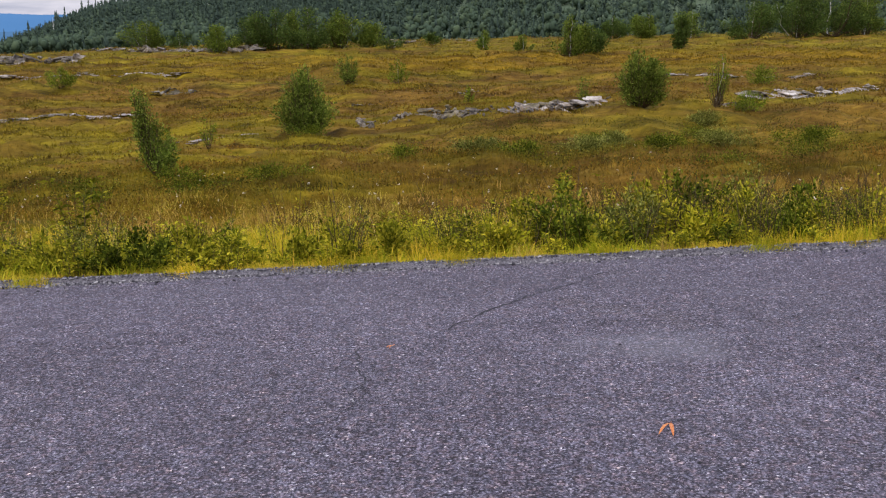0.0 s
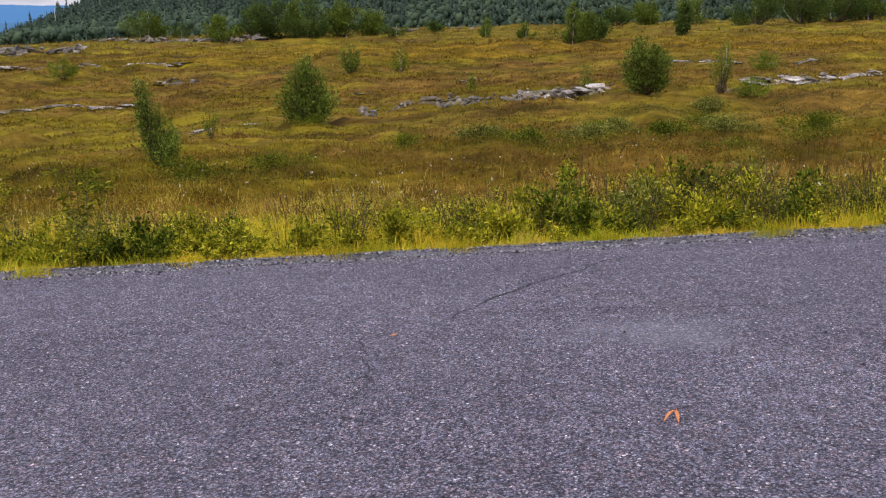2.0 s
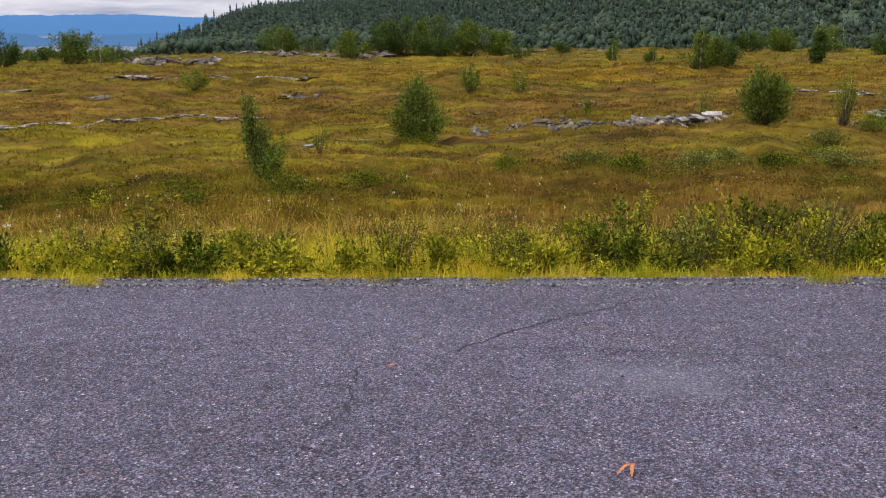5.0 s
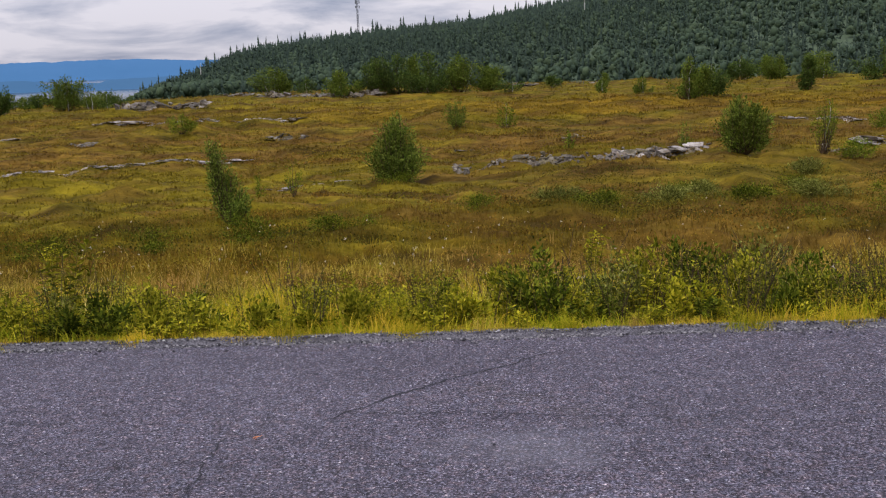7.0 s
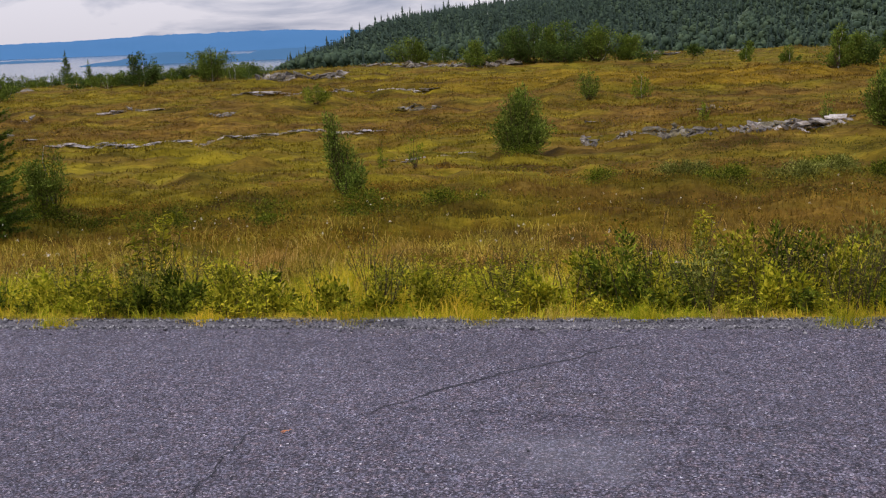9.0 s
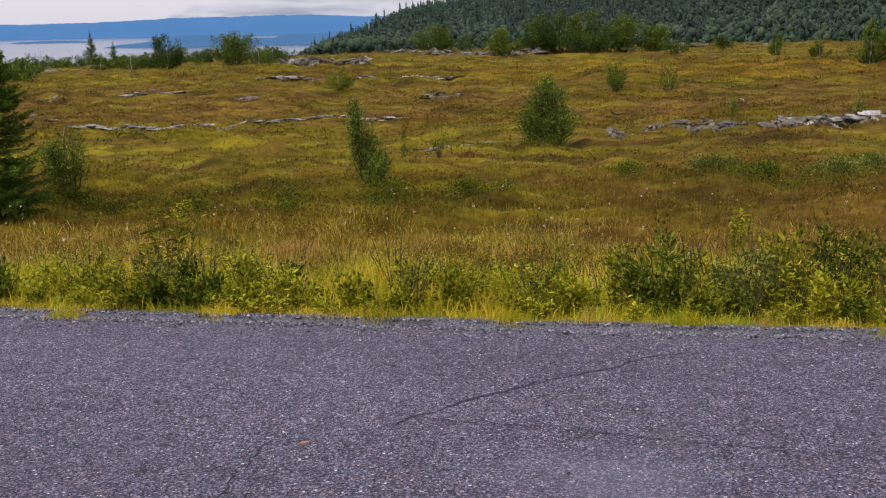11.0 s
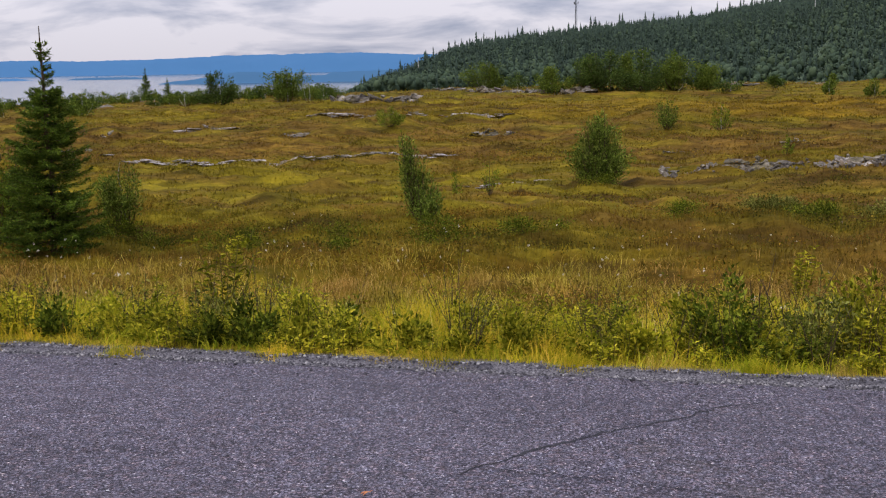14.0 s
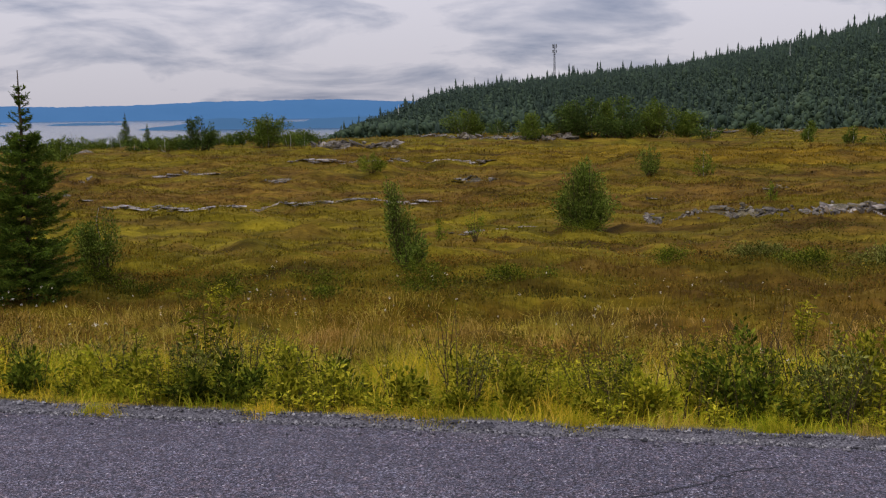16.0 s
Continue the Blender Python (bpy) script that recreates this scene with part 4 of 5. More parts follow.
rng = np.random.default_rng(77)
firs, fir_h, near_firs, near_fir_h, near_birch, near_h, birches, birch_h = [], [], [], [], [], [], [], []
for _ in range(16500):
    az = rng.uniform(-24.0, 27)
    r = math.sqrt(rng.uniform(150 ** 2, 880 ** 2)) if rng.random() < 0.75 else rng.uniform(150, 420)
    x, y = 1 + r * math.sin(radians(az)), 1 + r * math.cos(radians(az))
    g = terrain(x, y)
    share = 0.36 + 0.22 * smooth(300, 650, r) + 0.5 * noise.noise(Vector((x * 0.014, y * 0.014, 2)))
    fir = rng.random() < share
    h = (rng.uniform(3.6, 7.5) if fir else rng.uniform(2.4, 4.4)) * (0.75 + 0.4 * smooth(200, 600, r))
    if g < -15 or (g + h - 1.7) / r > lerp_table(az, HILL) + 0.0005:
        continue
    if fir and r < 430:
        near_firs.append((x, y))
        near_fir_h.append(h)
    elif fir:
        firs.append((x, y))
        fir_h.append(h)
    elif r < 270:
        near_birch.append((x, y))
        near_h.append(h)
    else:
        birches.append((x, y))
        birch_h.append(h)
# slim firs stand clear on the skyline
sky_firs, sky_h = [], []
for _ in range(300):
    a = radians(rng.uniform(-22.5, 27))
    r = rng.uniform(835, 870)
    sky_firs.append((1 + r * math.sin(a), 1 + r * math.cos(a)))
    sky_h.append(6 + 9 * rng.random() ** 1.4)
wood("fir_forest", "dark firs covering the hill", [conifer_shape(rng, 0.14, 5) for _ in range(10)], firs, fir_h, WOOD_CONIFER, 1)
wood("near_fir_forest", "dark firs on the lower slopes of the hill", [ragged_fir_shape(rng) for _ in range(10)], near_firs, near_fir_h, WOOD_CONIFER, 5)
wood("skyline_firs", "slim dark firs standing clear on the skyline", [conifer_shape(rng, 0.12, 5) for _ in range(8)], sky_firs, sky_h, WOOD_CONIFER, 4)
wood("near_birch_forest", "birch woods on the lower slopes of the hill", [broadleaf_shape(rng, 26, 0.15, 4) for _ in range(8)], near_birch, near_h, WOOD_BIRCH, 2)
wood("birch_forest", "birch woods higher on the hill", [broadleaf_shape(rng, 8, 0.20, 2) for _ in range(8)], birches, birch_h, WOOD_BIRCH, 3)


def mast(x, y, h):
    """A lattice mast with panel antennas at its top."""
    root = thing("radio_mast", "grey lattice radio mast with panel antennas on the hill", "mast", x, y, terrain(x, y) - 0.5)
    half = lambda z: 0.95 - 0.45 * z / h
    corner = [(math.cos(a), math.sin(a)) for a in (0.5, 0.5 + 2 * math.pi / 3, 0.5 + 4 * math.pi / 3)]
    for cx, cy in corner:
        v, t = tube([(cx * half(0), cy * half(0), 0), (cx * half(h), cy * half(h), h)], [0.17, 0.14], 6)
        part("leg", tri_mesh("leg", v, t, STEEL), root)
    zs = np.linspace(0, h, 20)
    for i, z in enumerate(zs[:-1]):
        for k in range(3):
            (ax, ay), (bx, by) = corner[k], corner[(k + 1) % 3]
            z2 = zs[i + 1]
            v, t = tube([(ax * half(z), ay * half(z), z), (bx * half(z2), by * half(z2), z2)], [0.08, 0.08], 4)
            part("brace", tri_mesh("brace", v, t, STEEL), root)
    for k, (cx, cy) in enumerate(corner):
        for z in (h - 1.2, h - 5.0):
            arm = tube([(cx * 0.4, cy * 0.4, z), (cx * 1.5, cy * 1.5, z)], [0.05, 0.05], 4)
            part("bracket", tri_mesh("bracket", *arm, STEEL), root)
            bm = bmesh.new()
            bmesh.ops.create_cube(bm, size=1.0, matrix=pose(cx * 1.6, cy * 1.6, z, 0, 0, math.degrees(math.atan2(cy, cx))) @ Matrix.Diagonal((0.5, 0.7, 3.0 if z > h - 3 else 2.0, 1)))
            bmesh.ops.bevel(bm, geom=bm.edges[:], offset=0.05, segments=2, affect="EDGES")
            me = bpy.data.meshes.new("antenna")
            bm.to_mesh(me)
            bm.free()
            me.materials.append(ANTENNA)
            part("antenna", me, root)
    v, t = tube([(0, 0, h - 1), (0, 0, h + 2.0)], [0.05, 0.03], 5)
    part("rod", tri_mesh("rod", v, t, STEEL), root)


mast(-163.0, 826.0, 30.0)
for n, (a, r, h) in enumerate(((0.55, 470, 9.0), (-19.4, 330, 6.5), (4.6, 520, 6.0), (-11.9, 350, 5.0), (-15.4, 120, 2.2))):
    x, y = 1 + r * math.sin(radians(a)), 1 + r * math.cos(radians(a))
    root = thing("dead_tree", "bare pale dead birch trunk standing in the wood", "tree", x, y, terrain(x, y) - 0.3)
    k = np.linspace(0, 1, 6)[:, None]
    pts = np.array([0.02 * h, 0, h]) * k + np.random.default_rng(n).normal(size=(6, 3)) * [0.05, 0.05, 0]
    v, t = tube(pts, np.linspace(0.28, 0.06, 6) * (h / 8), 6)
    part("trunk", tri_mesh("trunk", v, t, DEAD_WOOD, flat=False), root)
    v, t = tube([pts[3], pts[3] + np.array([0.5, 0.1, 0.9]) * h * 0.12], [0.05, 0.02], 5)
    part("broken_limb", tri_mesh("broken_limb", v, t, DEAD_WOOD), root)

# ---------------------------------------------------------------- rock


def stone_mesh(seed, flatness, material=None):
    """An angular block: the hull of a few points."""
    rs = np.random.default_rng(seed)
    bm = bmesh.new()
    for _ in range(16):
        p = rs.uniform(-1, 1, 3)
        p = np.sign(p) * np.abs(p) ** 0.55
        bm.verts.new((p[0] * 0.5, p[1] * 0.5, p[2] * 0.5 * flatness))
    res = bmesh.ops.convex_hull(bm, input=bm.verts[:])
    bmesh.ops.delete(bm, geom=[g for g in set(res["geom_interior"] + res["geom_unused"]) if isinstance(g, bmesh.types.BMVert)], context="VERTS")
    me = bpy.data.meshes.new("stone")
    bm.to_mesh(me)
    bm.free()
    me.materials.append(material or ROCK)
    return me


STONES = [stone_mesh(s, 0.55) for s in range(8)]
SLABS = [stone_mesh(s, 0.22) for s in range(20, 28)]
BARE = [stone_mesh(s, 0.22, PALE_ROCK) for s in range(30, 38)]


LEDGES = []


def bank(line, half, height, seed, root, material):
    """Rough bedrock that breaks the ground along a line."""
    ox, oy, oz = root.location
    total = sum(math.hypot(b[0] - a[0], b[1] - a[1]) for a, b in zip(line, line[1:]))
    xs = [p[0] for p in line]
    rows = []
    n = max(12, int(total / 0.11))
    for k in range(11):
        u = k / 5 - 1
        row = []
        for i in range(n + 1):
            x = xs[0] + (xs[-1] - xs[0]) * i / n
            y = lerp_table(x, line) + u * half * (1 + 0.35 * noise.noise(Vector((x * 0.9, seed, u))))
            rise = height * (1 - abs(u) ** 2.5) * (0.55 + 0.9 * noise.noise(Vector((x * 0.8, seed + 3, 0)))) * min(1, 5 * i / n, 5 * (n - i) / n)
            crag = 0.30 * height * (noise.cell(Vector((x * 2.2, y * 3.0, seed))) - 0.5) + 0.12 * height * noise.noise(Vector((x * 7, y * 7, seed)))
            row.append((x - ox, y - oy, ground_z(x, y) - oz + rise - 0.07 + crag * (1 - abs(u) ** 3)))
        rows.append(row)
    return part("bedrock", grid_mesh("bedrock", rows[::-1], material), root)


def outcrop(name, label, line, across, count, size, seed, slabs=0.5, lift=0.0, long=1.0, rock=0.0):
    """Broken rock along a line over the ground, every stone a piece; large ones few, small ones many."""
    rs = random.Random(seed)
    lengths = [math.hypot(b[0] - a[0], b[1] - a[1]) for a, b in zip(line, line[1:])]
    root = thing(name, label, "rock", *line[0])
    LEDGES.append((line, across))
    ox, oy, oz = root.location
    if rock:
        bank(line, across * 1.5, rock, seed, root, PALE_ROCK if long > 1 else ROCK)
    gaps = [rs.uniform(0, sum(lengths)) for _ in range(3)]
    for _ in range(count):
        d = rs.uniform(0, sum(lengths))
        if min(abs(d - g) for g in gaps) < 0.02 * sum(lengths):
            continue
        for (a, b), ln in zip(zip(line, line[1:]), lengths):
            if d <= ln:
                break
            d -= ln
        flat = rs.random() < slabs
        wide = across * (0.5 if flat else 1.2)
        x, y = a[0] + (b[0] - a[0]) * d / ln + rs.gauss(0, wide * 0.3), a[1] + (b[1] - a[1]) * d / ln + rs.gauss(0, wide)
        ob = part("slab" if flat else "stone", rs.choice((BARE if long > 1 else SLABS) if flat else STONES), root)
        s = size * min(1.7, rs.lognormvariate(-0.35, 0.5)) * (1.15 if flat else 0.75)
        low = min(terrain(x, y) + 0.11, ground_z(x, y) + 0.02) if flat and long > 1.5 else ground_z(x, y) - 0.04
        tilt = 3.0 if flat and long > 1.5 else 6.0 if flat else 25.0
        ob.matrix_basis = pose(x - ox, y - oy, low - oz + s * (0.03 if flat else 0.06) + lift * rs.random(), rs.gauss(9 if flat and long < 1.5 else 0, tilt), rs.gauss(0, tilt), math.degrees(math.atan2(b[1] - a[1], b[0] - a[0])) + rs.gauss(0, 14 if flat else 60)) @ Matrix.Diagonal((s * long * rs.uniform(0.7, 1.5), s * (rs.uniform(0.9, 1.8) if flat else rs.uniform(0.6, 1.2)), s * rs.uniform(0.7, 1.3) * (0.6 if flat else 1.0), 1))
    return root


outcrop("rock_outcrop", "low broken ledge of grey lichened rock on the bog", ((-2.9, 38.4), (-1.5, 37.8), (0.2, 37.0), (1.7, 36.3), (2.8, 36.6)), 0.4, 240, 0.22, 1, 0.3, 0.16, rock=0.26)
outcrop("rock_outcrop", "pale grey slabs of layered rock beside a willow", ((2.8, 36.9), (4.2, 37.3), (5.8, 38.0)), 0.5, 110, 0.28, 2, 0.7, 0.26, 1.3, rock=0.42)
outcrop("rock_outcrop", "jagged grey stones at the end of a ledge", ((2.5, 36.6), (3.4, 36.9)), 0.35, 26, 0.34, 22, 0.3, 0.22)
outcrop("rock_outcrop", "pale flat rock slabs with upright stones", ((11.2, 39.6), (13.5, 40.6), (17.2, 42.2)), 0.5, 110, 0.32, 3, 0.65, 0.16, 1.3, rock=0.26)
outcrop("rock_outcrop", "small grey rocks beside a birch", ((8.3, 37.4), (10.4, 37.6)), 0.3, 20, 0.3, 4, 0.5)
outcrop("flat_rock", "bare pale flat rock on the heath", ((11.0, 55.2), (14.5, 54.8), (19.0, 54.4)), 0.35, 100, 0.30, 5, 0.9, 0.06, 1.8, rock=0.16)
outcrop("flat_rock", "long strip of bare flat grey rock", ((-26.9, 43.0), (-24.6, 42.9), (-22.9, 43.1), (-19.6, 43.9), (-18.2, 45.3), (-15.6, 46.3), (-12.2, 46.4)), 0.24, 120, 0.25, 6, 1.0, 0.06, 1.9, rock=0.16)
outcrop("flat_rock", "long strip of bare flat grey rock", ((-26.6, 60.8), (-22.6, 59.6), (-19.2, 59.7), (-13.8, 59.9)), 0.35, 120, 0.30, 7, 0.85, 0.08, 1.8, rock=0.18)
outcrop("rock_outcrop", "jumble of grey boulders on the rise", ((-30.5, 74.0), (-26.5, 72.8), (-23.0, 71.0)), 0.4, 100, 0.80, 8, 0.4, 0.35, rock=0.45)
outcrop("rock_outcrop", "grey boulders under birches on the rise", ((-19.5, 82.6), (-16.0, 81.8), (-13.2, 80.6)), 0.5, 90, 0.70, 9, 0.55, 0.25, rock=0.35)
outcrop("rock_outcrop", "grey rock ledge on the rise", ((-30.5, 95.0), (-24.0, 88.0), (-19.5, 83.0)), 0.5, 90, 0.70, 10, 0.7, 0.2, rock=0.35)
outcrop("flat_rock", "bare pale rock on the rise", ((-4.5, 99.0), (3.5, 99.5)), 0.5, 60, 0.8, 11, 1.0)
outcrop("rock_outcrop", "scattered grey stones on the heath", ((-35.9, 53.6), (-35.2, 53.7)), 0.15, 5, 0.45, 12, 0.3)
outcrop("rock_outcrop", "scattered grey stones on the heath", ((-31.2, 54.0), (-28.6, 55.2)), 0.3, 40, 0.42, 13, 0.8, 0.05, 1.8)
outcrop("rock_outcrop", "scattered grey stones on the heath", ((-24.8, 51.8), (-22.8, 52.0)), 0.25, 26, 0.40, 14, 0.7)
outcrop("rock_outcrop", "scattered grey stones on the heath", ((-14.0, 53.1), (-11.8, 53.3)), 0.25, 30, 0.42, 15, 0.6)
outcrop("flat_rock", "bare flat rock beside heather", ((1.0, 46.5), (2.9, 46.9)), 0.2, 22, 0.38, 16, 1.0)
outcrop("flat_rock", "bare flat rock beside heather", ((-3.6, 45.0), (-2.6, 45.2)), 0.15, 8, 0.3, 17, 1.0)
outcrop("flat_rock", "mossy flat stones beside a willow bush", ((-7.9, 31.7), (-6.9, 34.4), (-5.7, 35.4)), 0.25, 26, 0.20, 18, 0.9, 0.02, 1.6)
outcrop("flat_rock", "bare pale rock patches on the far bog", ((-62.0, 82.0), (-52.0, 79.0)), 0.5, 20, 0.8, 19, 1.0)
outcrop("flat_rock", "bare pale rock patches on the far bog", ((-34.0, 46.5), (-30.0, 46.0)), 0.4, 12, 0.6, 20, 1.0)

# ---------------------------------------------------------------- verge and bog plants
rng = np.random.default_rng(3)


def verge_keep(x, y):
    v = beyond(x, y)
    if v < 0.06 or v > 4.2:
        return 0.0
    rag = 0.10 + 0.16 * noise.noise(Vector((x * 1.7, 0, 4)))
    return smooth(rag, rag + 0.15, v) * (0.45 + 0.55 * patches(x, y, 1.1, 5, -0.3, 0.3))


xy, z = field(rng, 150000, -10.5, 8.0, 7.6, 13.8, verge_keep)
v = np.array([beyond(x, y) for x, y in xy])
h = rng.uniform(0.08, 0.46, len(xy)) * (0.22 + 0.74 * np.clip(v / 1.1, 0, 1)) * (0.65 + 0.6 * np.array([patches(x, y, 0.8, 9, -0.4, 0.4) for x, y in xy]))
blades("verge_grass", "tall yellow-green grass along the road edge", "grass", xy, z, h, rng.uniform(0.004, 0.009, len(xy)), rng.uniform(0.5, 1.6, len(xy)), VERGE_GRASS, 1)


def fringe_keep(x, y):
    v = beyond(x, y)
    rag = 0.08 + 0.22 * noise.noise(Vector((x * 1.3, 0, 8))) + 0.12 * noise.noise(Vector((x * 4.1, 0, 2)))
    return smooth(rag, rag + 0.06, v) * (1 - smooth(0.45, 0.9, v))


xy, z = field(rng, 130000, -8.5, 7.0, 7.9, 10.2, fringe_keep)
blades("fringe_grass", "short matted bright grass at the gravel edge", "grass", xy, z, rng.uniform(0.02, 0.11, len(xy)), rng.uniform(0.0015, 0.0035, len(xy)), rng.uniform(0.8, 2.2, len(xy)), FRINGE_GRASS, 11)


def dry_keep(x, y):
    v = beyond(x, y)
    return smooth(0.7, 1.8, v) * (1 - smooth(6.0, 10.5, v)) * (0.15 + 0.85 * patches(x, y, 0.55, 21, -0.2, 0.3)) if in_view(x, y, 1.0) else 0.0


xy, z = field(rng, 220000, -15, 9, 8, 21, dry_keep)
blades("dry_grass", "straw-coloured and reddish dry grass behind the verge", "grass", xy, z, rng.uniform(0.08, 0.32, len(xy)) * (0.6 + 0.6 * np.array([patches(x, y, 1.2, 22, -0.3, 0.3) for x, y in xy])), rng.uniform(0.004, 0.009, len(xy)), rng.uniform(0.6, 1.7, len(xy)), DRY_GRASS, 2)


def stalk_keep(x, y):
    v = beyond(x, y)
    return smooth(0.35, 0.9, v) * (1 - smooth(3.0, 5.0, v)) * (0.1 + 0.9 * patches(x, y, 1.3, 25, 0.0, 0.3))


xy, z = field(rng, 8000, -11, 8, 8, 15, stalk_keep)
blades("straw_stalks", "thin pale seed stalks above the verge grass", "grass", xy, z, rng.uniform(0.35, 0.75, len(xy)), rng.uniform(0.002, 0.004, len(xy)), rng.uniform(0.4, 1.3, len(xy)), STRAW, 9)


def bog_keep(x, y):
    v = beyond(x, y)
    return smooth(2.5, 4.5, v) * (0.5 + 0.5 * patches(x, y, 0.5, 31, -0.35, 0.25)) if in_view(x, y) else 0.0


xy, z = field(rng, 115000, -21, 13, 11, 27, bog_keep)
blades("bog_sedge", "yellow-green sedge covering the bog", "grass", xy, z, rng.uniform(0.07, 0.26, len(xy)), rng.uniform(0.008, 0.018, len(xy)), rng.uniform(0.3, 1.0, len(xy)), SWARD, 3)


def heath_keep(x, y):
    v = beyond(x, y)
    return smooth(6, 10, v) * patches(x, y * 1.6, 0.22, 41, 0.02, 0.25) if in_view(x, y) else 0.0


xy, z = field(rng, 110000, -30, 20, 14, 44, heath_keep)
blades("heather", "brown heather and crowberry in patches on the bog", "heather", xy, z, rng.uniform(0.05, 0.15, len(xy)), rng.uniform(0.018, 0.045, len(xy)), rng.uniform(0.4, 1.2, len(xy)), SWARD, 4)


def far_keep(x, y):
    return (0.3 + 0.7 * patches(x, y * 1.7, 0.16, 51, -0.25, 0.3)) if in_view(x, y) else 0.0


xy, z = field(rng, 80000, -50, 30, 26, 66, far_keep)
blades("far_sedge", "olive and yellow sedge on the far bog", "grass", xy, z, rng.uniform(0.05, 0.15, len(xy)), rng.uniform(0.03, 0.07, len(xy)), rng.uniform(0.4, 1.2, len(xy)), SWARD, 5)


def brown_keep(x, y):
    d = y + 5 * noise.noise(Vector((x * 0.05, y * 0.08, 8)))
    return smooth(36, 41, d) * (1 - smooth(52, 57, d)) * (0.25 + 0.75 * patches(x, y * 2, 0.2, 61, -0.2, 0.2)) if in_view(x, y) else 0.0


xy, z = field(rng, 90000, -52, 26, 34, 60, brown_keep)
blades("far_heather", "brown heath on the far side of the bog", "heather", xy, z, rng.uniform(0.05, 0.14, len(xy)), rng.uniform(0.04, 0.08, len(xy)), rng.uniform(0.4, 1.2, len(xy)), SWARD, 6)


def rust_keep(x, y):
    d = y + 5 * noise.noise(Vector((x * 0.05, y * 0.08, 8)))
    return smooth(56, 60, d) * (1 - smooth(69, 75, d)) * (0.5 + 0.5 * smooth(-25, 5, x)) if in_view(x, y) else 0.0


xy, z = field(rng, 60000, -52, 34, 54, 78, rust_keep)
blades("rusty_sedge", "rust-orange sedge band along the bog", "grass", xy, z, rng.uniform(0.06, 0.16, len(xy)), rng.uniform(0.04, 0.08, len(xy)), rng.uniform(0.4, 1.2, len(xy)), SWARD, 7)


def crest_keep(x, y):
    return 0.6 if in_view(x, y) else 0.0


xy, z = field(rng, 45000, -75, 48, 66, 112, crest_keep)
blades("crest_grass", "olive grass and low scrub on the rise", "grass", xy, z, rng.uniform(0.06, 0.2, len(xy)), rng.uniform(0.06, 0.12, len(xy)), rng.uniform(0.4, 1.2, len(xy)), SWARD, 8)

# low leafy clumps of crowberry and heather that roughen the bog
pieces = []
spots = []
for _ in range(6500):
    y = 11.5 + 19 * rng.random() ** 1.1
    x = rng.uniform(-0.86 * y - 2, 0.45 * y + 3)
    if beyond(x, y) > 3.2 and rng.random() < 0.06 + 0.75 * patches(x, y * 1.5, 0.33, 91, 0.0, 0.3):
        spots.append((x, y, rng.uniform(0.12, 0.34)))
for _ in range(1500):
    y = rng.uniform(38, 57)
    x = rng.uniform(-0.86 * y, 0.45 * y + 2)
    if rng.random() < patches(x, y * 1.8, 0.16, 93, -0.05, 0.25):
        spots.append((x, y, rng.uniform(0.25, 0.6)))
# heath growing over and in front of the ledges
for line, across in LEDGES:
    for (ax, ay), (bx, by) in zip(line, line[1:]):
        for _ in range(int(3.5 * math.hypot(bx - ax, by - ay))):
            f = rng.random()
            spots.append((ax + (bx - ax) * f, ay + (by - ay) * f + rng.normal(-0.15, 0.35), rng.uniform(0.12, 0.30)))
for x, y, s in spots:
    n = 40 if y < 26 else 24
    at = rng.normal(size=(n, 3)) * [s, s * 0.8, s * 0.22] + [x, y, ground_z(x, y) + s * 0.25]
    size = 0.028 + 0.0013 * y
    pieces.append(leaves(rng, at, size, size * 0.55))
mats = []
for _ in range(2400):
    y = rng.uniform(17.5, 33.5)
    x = rng.uniform(-0.86 * y, 0.45 * y + 2)
    thick_here = smooth(-1.5, 2.0, x) * smooth(20, 23, y) + (1 - smooth(-3, 0, x)) * smooth(18, 19.5, y) * (1 - smooth(22.5, 25, y))
    if rng.random() < thick_here * (0.25 + 0.75 * patches(x, y * 1.6, 0.35, 95, -0.15, 0.25)):
        s = rng.uniform(0.18, 0.45)
        at = rng.normal(size=(42, 3)) * [s, s * 0.8, s * 0.20] + [x, y, ground_z(x, y) + s * 0.25]
        mats.append(leaves(rng, at, 0.052, 0.028))
tagged(new("crowberry_mat", tri_mesh("crowberry_mat", *merged(mats), CROWBERRY)), "dark green crowberry and dwarf birch matting the bog", "heather", kind="stuff")
tagged(new("heath_clumps", tri_mesh("heath_clumps", *merged(pieces), CLUMP)), "dark clumps of crowberry and heather on the bog", "heather", kind="stuff")

# cotton grass tufts
xy, z = field(rng, 800, -14, 10, 10, 22, lambda x, y: (0.05 + 0.55 * patches(x, y, 0.4, 71, 0.0, 0.3)) if in_view(x, y) and beyond(x, y) > 2 else 0.0)
pieces = []
for (x, y), g in zip(xy, z):
    n = rng.integers(1, 3)
    at = np.array([[x, y, g + rng.uniform(0.18, 0.5)]]) + rng.normal(size=(n * 4, 3)) * 0.008
    pieces.append(leaves(rng, at, 0.018, 0.014))
tagged(new("cotton_grass", tri_mesh("cotton_grass", *merged(pieces), COTTON)), "white cotton grass tufts dotted over the bog", "grass", kind="stuff")


